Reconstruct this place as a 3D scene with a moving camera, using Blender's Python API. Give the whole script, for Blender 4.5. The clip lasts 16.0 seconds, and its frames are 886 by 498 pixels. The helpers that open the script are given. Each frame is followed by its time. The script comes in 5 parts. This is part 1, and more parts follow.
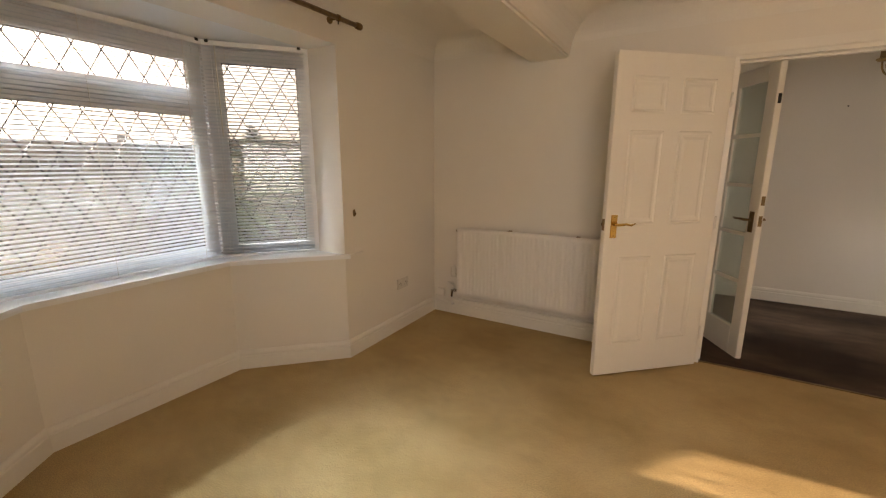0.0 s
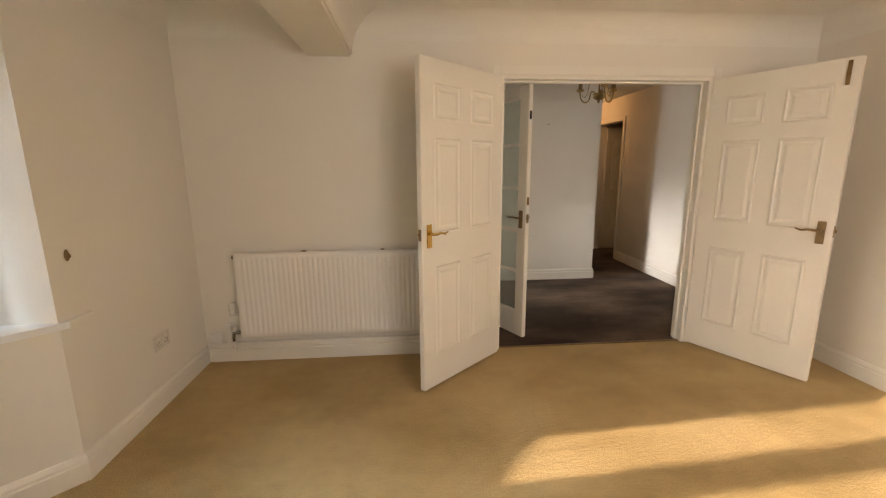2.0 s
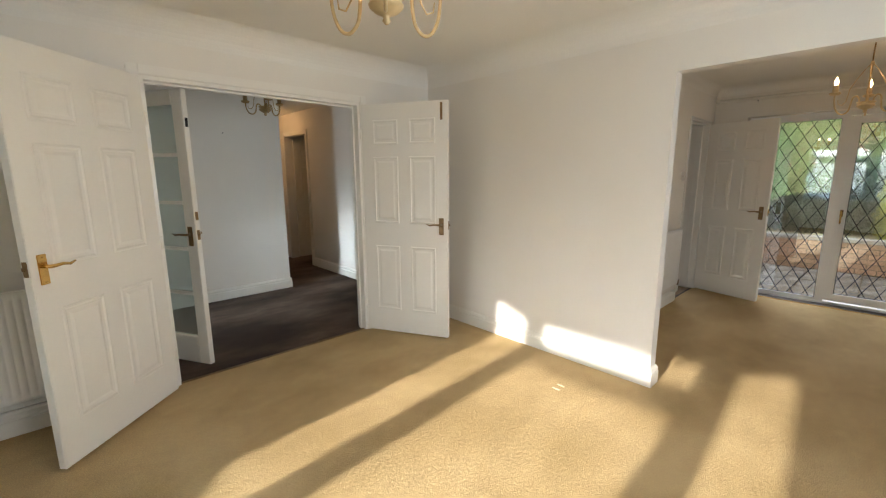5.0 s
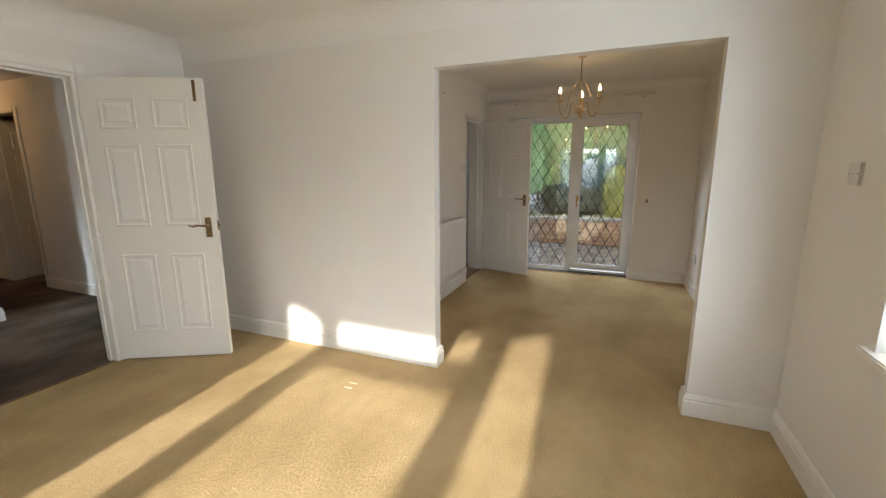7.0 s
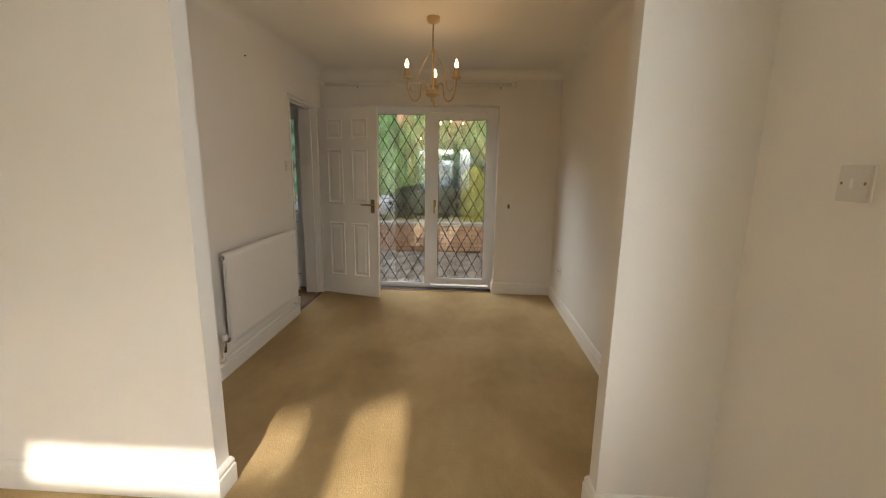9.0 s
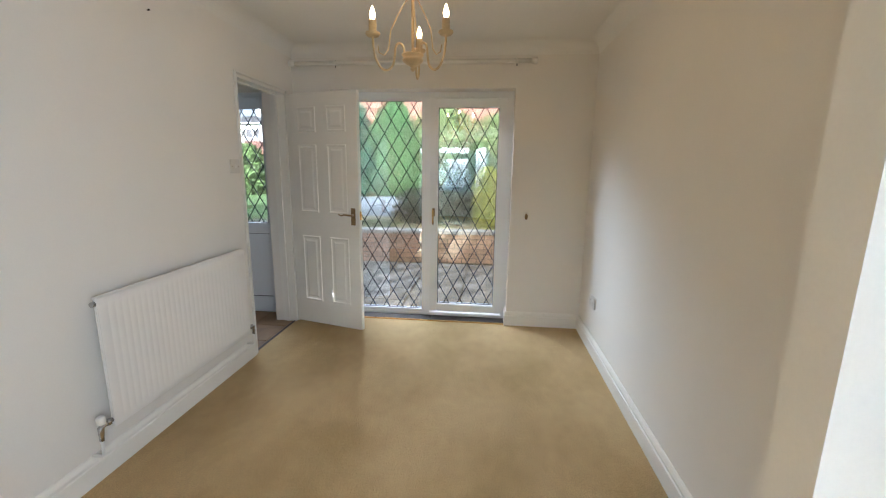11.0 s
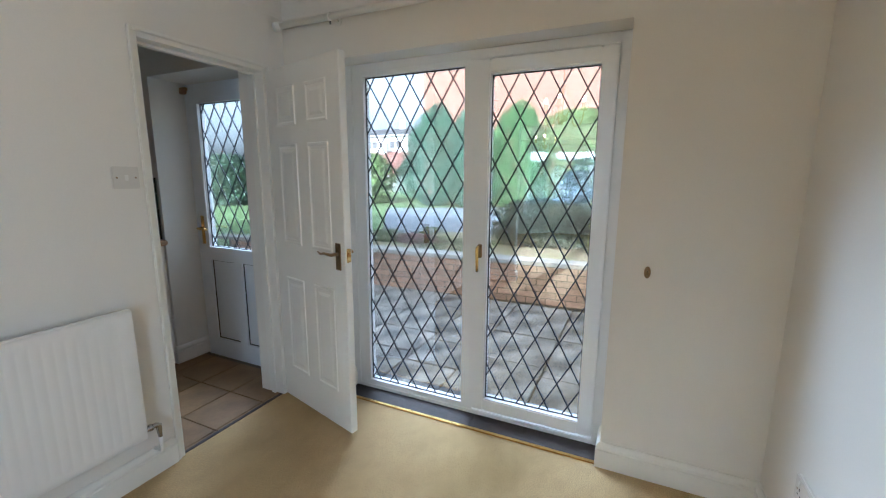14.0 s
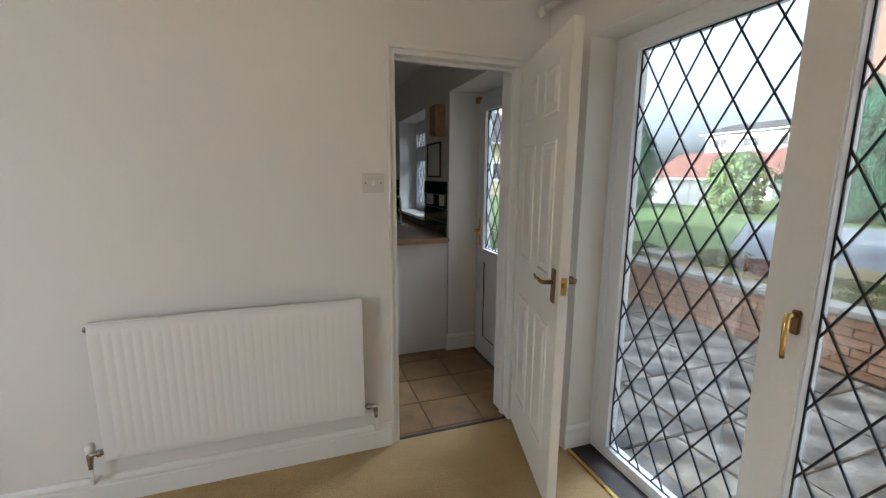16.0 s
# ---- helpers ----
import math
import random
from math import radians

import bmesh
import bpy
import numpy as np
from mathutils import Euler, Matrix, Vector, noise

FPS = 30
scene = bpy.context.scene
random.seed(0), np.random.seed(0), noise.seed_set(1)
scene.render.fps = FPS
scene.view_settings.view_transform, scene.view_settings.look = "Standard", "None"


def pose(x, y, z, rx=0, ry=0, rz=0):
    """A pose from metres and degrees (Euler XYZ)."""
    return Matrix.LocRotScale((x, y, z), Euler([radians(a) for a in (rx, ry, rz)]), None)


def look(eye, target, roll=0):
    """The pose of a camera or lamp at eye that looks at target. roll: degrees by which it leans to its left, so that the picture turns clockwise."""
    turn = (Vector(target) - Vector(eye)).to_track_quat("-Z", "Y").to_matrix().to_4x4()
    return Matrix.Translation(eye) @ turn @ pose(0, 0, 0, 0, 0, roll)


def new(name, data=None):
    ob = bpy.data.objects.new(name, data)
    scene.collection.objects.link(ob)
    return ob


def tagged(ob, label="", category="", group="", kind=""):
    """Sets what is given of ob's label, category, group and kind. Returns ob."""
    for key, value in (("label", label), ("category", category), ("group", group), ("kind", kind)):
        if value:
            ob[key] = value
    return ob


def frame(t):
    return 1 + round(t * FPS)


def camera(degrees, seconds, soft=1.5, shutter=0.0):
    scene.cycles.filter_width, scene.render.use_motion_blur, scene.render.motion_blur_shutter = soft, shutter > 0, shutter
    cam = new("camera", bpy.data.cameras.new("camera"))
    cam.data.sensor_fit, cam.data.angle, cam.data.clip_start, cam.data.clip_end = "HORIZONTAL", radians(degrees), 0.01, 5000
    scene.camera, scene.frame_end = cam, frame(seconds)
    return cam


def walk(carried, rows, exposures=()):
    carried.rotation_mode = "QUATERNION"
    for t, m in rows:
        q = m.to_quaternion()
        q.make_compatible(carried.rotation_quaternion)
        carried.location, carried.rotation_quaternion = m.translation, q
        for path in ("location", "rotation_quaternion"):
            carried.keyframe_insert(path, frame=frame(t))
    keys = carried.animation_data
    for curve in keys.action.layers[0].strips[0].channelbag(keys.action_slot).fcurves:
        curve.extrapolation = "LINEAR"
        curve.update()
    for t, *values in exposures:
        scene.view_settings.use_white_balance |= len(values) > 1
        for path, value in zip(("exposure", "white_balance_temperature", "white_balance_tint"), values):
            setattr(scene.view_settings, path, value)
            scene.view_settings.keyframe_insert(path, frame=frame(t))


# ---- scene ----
cam = camera(94.1, 16.0, soft=1.2)
PATH = [
    (0, (0.85, 0.566, 1.373), (-0.137, 2.256, 0.963), 0.1),
    (0.5, (0.722, 0.639, 1.371), (-0.002, 2.457, 0.962), -0.3),
    (1, (0.577, 0.752, 1.382), (0.145, 2.663, 0.979), -0.4),
    (1.5, (0.461, 0.823, 1.392), (0.326, 2.779, 0.997), -0.5),
    (2, (0.384, 0.825, 1.401), (0.539, 2.78, 1.007), -0.4),
    (2.5, (0.383, 0.811, 1.398), (0.812, 2.726, 1.011), -0.1),
    (3, (0.431, 0.789, 1.406), (1.091, 2.638, 1.024), 0.2),
    (3.5, (0.461, 0.755, 1.408), (1.33, 2.518, 1.039), 0.3),
    (6, (0.662, 0.548, 1.417), (2.265, 1.685, 1.046), -0.5),
    (6.5, (0.721, 0.497, 1.409), (2.439, 1.449, 1.03), -0.4),
    (7, (0.828, 0.475, 1.39), (2.643, 1.223, 1.005), -0.3),
    (7.5, (1.047, 0.529, 1.387), (2.934, 1.065, 0.998), -0.1),
    (8, (1.302, 0.589, 1.399), (3.233, 0.938, 1.011), 0.1),
    (8.5, (1.601, 0.587, 1.384), (3.554, 0.788, 1.002), 0.5),
    (9, (1.878, 0.557, 1.381), (3.838, 0.665, 0.997), 0.9),
    (11.5, (3.075, 0.41, 1.396), (5.02, 0.67, 1.018), 0.55),
    (12, (3.341, 0.368, 1.401), (5.28, 0.697, 1.041), 0.3),
    (12.5, (3.59, 0.348, 1.4), (5.52, 0.733, 1.056), 0.1),
    (13, (3.882, 0.346, 1.395), (5.794, 0.821, 1.044), 0.1),
    (13.5, (4.169, 0.267, 1.383), (6.033, 0.906, 1.039), 0.2),
    (14, (4.437, 0.169, 1.399), (6.221, 0.999, 1.045), 0.3),
    (14.5, (4.666, 0.146, 1.392), (6.312, 1.226, 1.039), 0.4),
    (15, (4.885, 0.161, 1.423), (6.292, 1.538, 1.068), 0.45),
    (15.5, (5.042, 0.148, 1.422), (6.102, 1.807, 1.07), 0.45),
    (16, (5.14, 0.151, 1.417), (5.781, 2.012, 1.066), 0.35),
]
EXPOSURES = [(0, 1.66, 8500, 24), (1, 1.88, 8000, 21), (2, 2.1, 7800, 20), (3.5, 2.08, 6200, 10), (6, 2.08, 5950, 9), (7, 2.03, 5850, 9), (8, 1.88, 6700, 11), (9, 1.92, 6500, 11), (11.5, 2.77, 5050, 6), (13, 2.70, 4850, 5), (15, 2.6, 4850, 6), (16, 2.5, 5350, 8)]
walk(cam, [(t, look(eye, target, roll)) for t, eye, target, roll in PATH], EXPOSURES)

# ---- light ----
SUN_ELEV, SUN_AZ = 18.9, 3.9      # degrees; the sun stands in the west and shines towards +x, slightly +y
world = bpy.data.worlds.new("sky")
world.use_nodes = True
scene.world = world
sky = world.node_tree.nodes.new("ShaderNodeTexSky")
sky.sky_type = "NISHITA"
sky.sun_disc = False
sky.sun_elevation = radians(SUN_ELEV)
sky.sun_rotation = radians(270 - SUN_AZ)
sky.dust_density = 6.0
haze = world.node_tree.nodes.new("ShaderNodeHueSaturation")      # a hazy, pale sky
haze.inputs["Saturation"].default_value = 0.18
world.node_tree.links.new(sky.outputs[0], haze.inputs["Color"])
world.node_tree.links.new(haze.outputs[0], world.node_tree.nodes["Background"].inputs[0])
world.node_tree.nodes["Background"].inputs[1].default_value = 0.15
sun = new("sun", bpy.data.lights.new("sun", "SUN"))
sun.data.energy, sun.data.angle, sun.data.color = 3.5, radians(1.0), (1.0, 0.91, 0.78)
ce, se = math.cos(radians(SUN_ELEV)), math.sin(radians(SUN_ELEV))
sun.matrix_world = look((0, 0, 0), (ce * math.cos(radians(SUN_AZ)), ce * math.sin(radians(SUN_AZ)), -se))


def sky_lamp(name, eye, target, across, along, watts, colour):
    """Stand-in for sky light: an added area lamp at eye that shines towards target."""
    o = new(name, bpy.data.lights.new(name, "AREA"))
    o.data.shape, o.data.size, o.data.size_y = "RECTANGLE", across, along
    o.data.energy, o.data.color = watts, colour
    o.matrix_world = look(eye, target)
    return o


SKYC = (0.90, 0.95, 1.0)
# lamps added outside, out of view, to brighten the rooms as skylight would
sky_lamp("sky_bay", (-4.4, 1.6, 4.6), (-1.5, 1.6, 1.7), 5.0, 1.8, 300, (0.55, 0.80, 1.0)).data.spread = radians(70)
sky_lamp("sky_south", (1.85, -0.62, 1.45), (1.85, 1.5, 1.1), 1.5, 1.2, 13, SKYC)
sky_lamp("sky_garden", (7.9, 3.0, 3.2), (5.0, -0.4, 0.9), 3.0, 1.1, 68, SKYC)
# narrow added lamp that throws the sun patch on the hall's east wall
sky_lamp("hall_sun_patch_lamp", (-1.2, 4.95, 1.25), (3.475, 5.74, 0.40), 0.45, 0.35, 0.5, (0.86, 0.93, 1.0)).data.spread = radians(20)
# broad lamp added inside the unseen porch window to brighten the hall
sky_lamp("sky_porch_window", (-1.22, 4.9, 1.2), (3.4, 5.3, 0.9), 0.7, 1.5, 8.0, (0.80, 0.90, 1.0))


# ---- materials ----
def material(name, colour, rough=0.6, metal=0.0, grain=0.0, scale=40.0, bump=0.0, blotch=0.0, bscale=2.0, spread=0.0, colour2=None, stretch=(1, 1, 1), mid=0.0, mscale=14.0, pile=0.0):
    """A surface with fine grain, middle mottling, large blotches, relief and a little change from piece to piece."""
    m = bpy.data.materials.new(name)
    m.use_nodes = True
    n, l = m.node_tree.nodes, m.node_tree.links
    b = n["Principled BSDF"]
    b.inputs["Roughness"].default_value = rough
    b.inputs["Metallic"].default_value = metal
    b.inputs["Base Color"].default_value = (*colour, 1)
    co = n.new("ShaderNodeTexCoord")
    mp = n.new("ShaderNodeMapping")
    mp.inputs["Scale"].default_value = stretch
    l.new(co.outputs["Object"], mp.inputs[0])
    fine = n.new("ShaderNodeTexNoise")
    fine.inputs["Scale"].default_value = scale
    fine.inputs["Detail"].default_value = 6
    l.new(mp.outputs[0], fine.inputs["Vector"])
    big = n.new("ShaderNodeTexNoise")
    big.inputs["Scale"].default_value = bscale
    big.inputs["Detail"].default_value = 3
    l.new(mp.outputs[0], big.inputs["Vector"])
    last = None
    if colour2 or grain or blotch or spread:
        mix = n.new("ShaderNodeMix")
        mix.data_type = "RGBA"
        c2 = colour2 or tuple(c * (1 - blotch) for c in colour)
        mix.inputs["A"].default_value = (*colour, 1)
        mix.inputs["B"].default_value = (*c2, 1)
        ramp = n.new("ShaderNodeMapRange")
        ramp.inputs["From Min"].default_value, ramp.inputs["From Max"].default_value = 0.38, 0.66
        l.new(big.outputs["Fac"], ramp.inputs["Value"])
        l.new(ramp.outputs[0], mix.inputs["Factor"])
        last = mix.outputs["Result"]
        hsv = n.new("ShaderNodeHueSaturation")
        l.new(last, hsv.inputs["Color"])
        v = n.new("ShaderNodeMapRange")
        v.inputs["From Min"].default_value, v.inputs["From Max"].default_value = 0.3, 0.7
        v.inputs["To Min"].default_value, v.inputs["To Max"].default_value = 1 - grain, 1 + grain
        l.new(fine.outputs["Fac"], v.inputs["Value"])
        if mid:
            mt = n.new("ShaderNodeTexNoise")
            mt.inputs["Scale"].default_value, mt.inputs["Detail"].default_value = mscale, 5
            mt.inputs["Distortion"].default_value = 0.6
            l.new(mp.outputs[0], mt.inputs["Vector"])
            mr = n.new("ShaderNodeMapRange")
            mr.inputs["From Min"].default_value, mr.inputs["From Max"].default_value = 0.32, 0.68
            mr.inputs["To Min"].default_value, mr.inputs["To Max"].default_value = 1 - mid, 1 + mid
            l.new(mt.outputs["Fac"], mr.inputs["Value"])
            md = n.new("ShaderNodeMath")
            md.operation = "MULTIPLY"
            l.new(v.outputs[0], md.inputs[0])
            l.new(mr.outputs[0], md.inputs[1])
            v = md
        if spread:
            info = n.new("ShaderNodeObjectInfo")
            sp = n.new("ShaderNodeMapRange")
            sp.inputs["To Min"].default_value, sp.inputs["To Max"].default_value = 1 - spread, 1 + spread
            l.new(info.outputs["Random"], sp.inputs["Value"])
            mul = n.new("ShaderNodeMath")
            mul.operation = "MULTIPLY"
            l.new(v.outputs[0], mul.inputs[0])
            l.new(sp.outputs[0], mul.inputs[1])
            l.new(mul.outputs[0], hsv.inputs["Value"])
        else:
            l.new(v.outputs[0], hsv.inputs["Value"])
        l.new(hsv.outputs[0], b.inputs["Base Color"])
    if bump:
        bp = n.new("ShaderNodeBump")
        bp.inputs["Strength"].default_value = min(1.0, bump)
        bp.inputs["Distance"].default_value = 0.004
        l.new(fine.outputs["Fac"], bp.inputs["Height"])
        if pile:
            tuft = n.new("ShaderNodeTexNoise")
            tuft.inputs["Scale"].default_value, tuft.inputs["Detail"].default_value = 44, 4
            l.new(mp.outputs[0], tuft.inputs["Vector"])
            lay = n.new("ShaderNodeBump")
            lay.inputs["Strength"].default_value, lay.inputs["Distance"].default_value = pile, 0.012
            l.new(tuft.outputs["Fac"], lay.inputs["Height"])
            l.new(lay.outputs[0], bp.inputs["Normal"])
        l.new(bp.outputs[0], b.inputs["Normal"])
    return m


def glass_material(name, rough=0.0, tint=(1, 1, 1)):
    """A thin pane: clear through, with a mirror gloss by Fresnel."""
    m = bpy.data.materials.new(name)
    m.use_nodes = True
    n, l = m.node_tree.nodes, m.node_tree.links
    n.remove(n["Principled BSDF"])
    out = n["Material Output"]
    clear = n.new("ShaderNodeBsdfTransparent" if rough == 0 else "ShaderNodeBsdfRefraction")
    clear.inputs["Color"].default_value = (*tint, 1)
    if rough:
        clear.inputs["Roughness"].default_value, clear.inputs["IOR"].default_value = rough, 1.05
    gloss = n.new("ShaderNodeBsdfGlossy")
    gloss.inputs["Roughness"].default_value = 0.01 + rough
    lw = n.new("ShaderNodeLayerWeight")
    lw.inputs["Blend"].default_value = 0.5
    pw = n.new("ShaderNodeMath")
    pw.operation = "POWER"
    pw.inputs[1].default_value = 4.0
    l.new(lw.outputs["Facing"], pw.inputs[0])
    fr = n.new("ShaderNodeMapRange")
    fr.inputs["To Min"].default_value, fr.inputs["To Max"].default_value = 0.26, 0.9
    l.new(pw.outputs[0], fr.inputs["Value"])
    mix = n.new("ShaderNodeMixShader")
    l.new(fr.outputs[0], mix.inputs[0])
    l.new(clear.outputs[0], mix.inputs[1])
    l.new(gloss.outputs[0], mix.inputs[2])
    l.new(mix.outputs[0], out.inputs[0])
    return m


def glow(name, colour, strength):
    m = bpy.data.materials.new(name)
    m.use_nodes = True
    b = m.node_tree.nodes["Principled BSDF"]
    b.inputs["Base Color"].default_value = (*colour, 1)
    b.inputs["Emission Color"].default_value = (*colour, 1)
    b.inputs["Emission Strength"].default_value = strength
    return m


WALL = material("emulsion", (0.80, 0.76, 0.69), 0.75, grain=0.012, scale=160, bump=0.06, blotch=0.03, bscale=1.3)
WHITEWALL = material("white_emulsion", (0.88, 0.90, 0.91), 0.7, grain=0.012, scale=160, bump=0.06, blotch=0.03, bscale=1.3)
CEIL = material("ceiling_paint", (0.82, 0.79, 0.73), 0.8, grain=0.015, scale=90, bump=0.12, blotch=0.03, bscale=1.0)
GLOSSW = material("gloss_white", (0.82, 0.79, 0.72), 0.32, grain=0.01, scale=60, bump=0.02, blotch=0.02, bscale=3)
UPVC = material("upvc_white", (0.85, 0.86, 0.87), 0.28, grain=0.008, scale=50, blotch=0.02, bscale=2)
CARPET = material("beige_carpet", (0.51, 0.365, 0.175), 0.95, grain=0.24, scale=170, bump=1.0, colour2=(0.40, 0.277, 0.118), bscale=1.7, mid=0.045, mscale=15, stretch=(0.9, 1.2, 1), pile=0.32)
# colour2 paints the pale sheen of the hall pile into the carpet
DARKCARPET = material("brown_carpet", (0.034, 0.0165, 0.009), 0.95, grain=0.25, scale=300, bump=0.8, colour2=(0.15, 0.10, 0.066), bscale=1.15, stretch=(0.8, 1.5, 1), mid=0.15, mscale=9)
RADW = material("radiator_enamel", (0.83, 0.80, 0.75), 0.35, grain=0.006, scale=60, blotch=0.015)
BRASS = material("polished_brass", (0.78, 0.52, 0.18), 0.2, 1.0, grain=0.05, scale=30, blotch=0.15, bscale=30)
DULLBRASS = material("dull_brass", (0.30, 0.20, 0.10), 0.35, 1.0, grain=0.08, scale=40, blotch=0.25, bscale=25)
HALLBRASS = material("antique_brass", (0.50, 0.36, 0.18), 0.28, 1.0, grain=0.06, scale=40, blotch=0.3, bscale=25)
CREAM = material("cream_gold_enamel", (0.62, 0.46, 0.24), 0.4, 0.15, grain=0.06, scale=60, blotch=0.2, bscale=20)
CHROME = material("chrome", (0.6, 0.58, 0.55), 0.25, 1.0, grain=0.04, scale=50, blotch=0.2, bscale=30)
BLACK = material("black_iron", (0.03, 0.028, 0.026), 0.5, 0.6, grain=0.1, scale=60)
PLATE = material("aged_plate", (0.68, 0.64, 0.57), 0.4, grain=0.01, scale=60, blotch=0.04)
PALETHREAD = material("pale_thread", (0.66, 0.55, 0.36), 0.95, grain=0.2, scale=150, bump=0.6, blotch=0.1, bscale=20)
PLASTIC = material("white_plastic", (0.80, 0.77, 0.71), 0.35, grain=0.008, scale=60, blotch=0.02)
LEAD = material("lead_strip", (0.035, 0.035, 0.04), 0.55, 0.3, grain=0.15, scale=80, blotch=0.2, bscale=15)
GLASS = glass_material("window_glass", 0.0, (0.93, 0.95, 0.95))
OBSCURE = glass_material("obscured_glass", 0.12, (0.86, 0.93, 0.92))
SLATM = material("blind_slat", (0.84, 0.87, 0.90), 0.35, grain=0.01, scale=40, blotch=0.03, spread=0.03)
slat_nodes = SLATM.node_tree      # thin plastic lets some daylight through
tl = slat_nodes.nodes.new("ShaderNodeBsdfTranslucent")
tl.inputs["Color"].default_value = (0.84, 0.89, 0.93, 1)
mx = slat_nodes.nodes.new("ShaderNodeMixShader")
mx.inputs[0].default_value = 0.27
slat_nodes.links.new(slat_nodes.nodes["Principled BSDF"].outputs[0], mx.inputs[1])
slat_nodes.links.new(tl.outputs[0], mx.inputs[2])
slat_nodes.links.new(mx.outputs[0], slat_nodes.nodes["Material Output"].inputs[0])
BRICK = material("orange_brick", (0.46, 0.25, 0.15), 0.85, grain=0.2, scale=80, bump=0.7, blotch=0.3, bscale=11, spread=0.28)
DARKJOINT = material("dark_mortar", (0.045, 0.036, 0.03), 0.95, grain=0.15, scale=120, bump=0.5, blotch=0.2, bscale=6)
# the pale tan colour2 patches paint dappled sun onto the shaded paving
FLAG = material("sun_dappled_paving", (0.042, 0.038, 0.036), 0.75, grain=0.3, scale=45, bump=0.9, colour2=(0.30, 0.26, 0.215), bscale=4.2, spread=0.2, mid=0.22, mscale=11)
COPING = material("coping_stone", (0.38, 0.355, 0.31), 0.85, grain=0.14, scale=60, bump=0.4, blotch=0.3, bscale=5, spread=0.1)
GRAVEL = material("blue_grey_gravel", (0.21, 0.235, 0.27), 0.9, grain=0.5, scale=45, bump=1.0, blotch=0.3, bscale=1.2, mid=0.2, mscale=8)
EARTH = material("garden_soil", (0.26, 0.19, 0.11), 0.95, grain=0.35, scale=35, bump=1.0, colour2=(0.27, 0.28, 0.11), bscale=3, mid=0.25, mscale=12)
LAWN = material("grass", (0.125, 0.20, 0.06), 0.9, grain=0.35, scale=70, bump=1.0, blotch=0.3, bscale=1.5)
KTILE = material("stone_floor_tile", (0.26, 0.15, 0.06), 0.45, grain=0.1, scale=40, bump=0.15, colour2=(0.17, 0.095, 0.038), bscale=5, spread=0.12)
GROUT = material("grout", (0.17, 0.14, 0.11), 0.95, grain=0.1, scale=80, bump=0.3, blotch=0.15, bscale=5)
GREENTILE = material("bottle_green_tile", (0.010, 0.045, 0.034), 0.12, grain=0.1, scale=30, blotch=0.25, bscale=8, spread=0.15)
OAK = material("oak_worktop", (0.42, 0.24, 0.11), 0.4, grain=0.14, scale=30, bump=0.1, blotch=0.3, bscale=4, stretch=(1, 8, 8))
DARKMAT = material("threshold_slate", (0.055, 0.042, 0.036), 0.7, grain=0.2, scale=120, bump=0.4, blotch=0.3, bscale=5)
TARMAC = material("tarmac", (0.028, 0.030, 0.034), 0.95, grain=0.25, scale=60, bump=0.6, blotch=0.25, bscale=0.7)
ORANGEB = material("orange_brick_far", (0.21, 0.10, 0.068), 0.9, grain=0.25, scale=9, bump=0.3, blotch=0.2, bscale=1.5, stretch=(1, 1, 3))
REDROOF = material("red_roof_tile", (0.17, 0.075, 0.055), 0.85, grain=0.25, scale=9, bump=0.5, blotch=0.25, bscale=1.2, stretch=(1, 3, 3))
ROOFT = material("roof_tile", (0.075, 0.068, 0.07), 0.8, grain=0.15, scale=14, bump=0.5, blotch=0.2, bscale=1.5)
RENDERW = material("white_render", (0.68, 0.66, 0.62), 0.9, grain=0.06, scale=20, bump=0.2, blotch=0.12, bscale=1)
CREAMR = material("cream_render", (0.62, 0.52, 0.34), 0.9, grain=0.06, scale=20, bump=0.2, blotch=0.15, bscale=1)
BARK = material("bark", (0.13, 0.09, 0.06), 0.95, grain=0.3, scale=25, bump=1.0, blotch=0.3, bscale=6)
CONIFER = material("conifer_green", (0.034, 0.10, 0.056), 0.8, grain=0.5, scale=16, blotch=0.65, bscale=3.2, stretch=(1, 1, 0.45))
GREENCON = material("green_conifer_leaf", (0.058, 0.138, 0.04), 0.8, grain=0.5, scale=16, blotch=0.6, bscale=3.2, stretch=(1, 1, 0.45))
GOLDLEAF = material("golden_conifer_leaf", (0.38, 0.37, 0.05), 0.7, grain=0.35, scale=14, blotch=0.3, bscale=4)
YELLOWG = material("golden_leaf", (0.10, 0.15, 0.042), 0.7, grain=0.35, scale=14, blotch=0.35, bscale=3)
DARKLEAF = material("laurel_leaf", (0.03, 0.062, 0.028), 0.45, grain=0.4, scale=14, blotch=0.35, bscale=3)
HEATHER = material("heather_red", (0.18, 0.06, 0.07), 0.8, grain=0.4, scale=14, blotch=0.4, bscale=4)

TARMAC.node_tree.nodes["Principled BSDF"].inputs["Specular IOR Level"].default_value = 0.05


# ---- building helpers ----
def add_box(bm, lo, hi, bevel=0.0):
    """One box in bm, from corner lo to corner hi."""
    v = [bm.verts.new((x, y, z)) for z in (lo[2], hi[2]) for y in (lo[1], hi[1]) for x in (lo[0], hi[0])]
    fs = [bm.faces.new([v[i] for i in q]) for q in ((0, 2, 3, 1), (4, 5, 7, 6), (0, 1, 5, 4), (2, 6, 7, 3), (0, 4, 6, 2), (1, 3, 7, 5))]
    if bevel:
        es = list({e for f in fs for e in f.edges})
        bmesh.ops.bevel(bm, geom=es, offset=bevel, segments=2, affect="EDGES", clamp_overlap=True)


def box_bm(lo, hi, bevel=0.0):
    bm = bmesh.new()
    add_box(bm, lo, hi, bevel)
    return bm


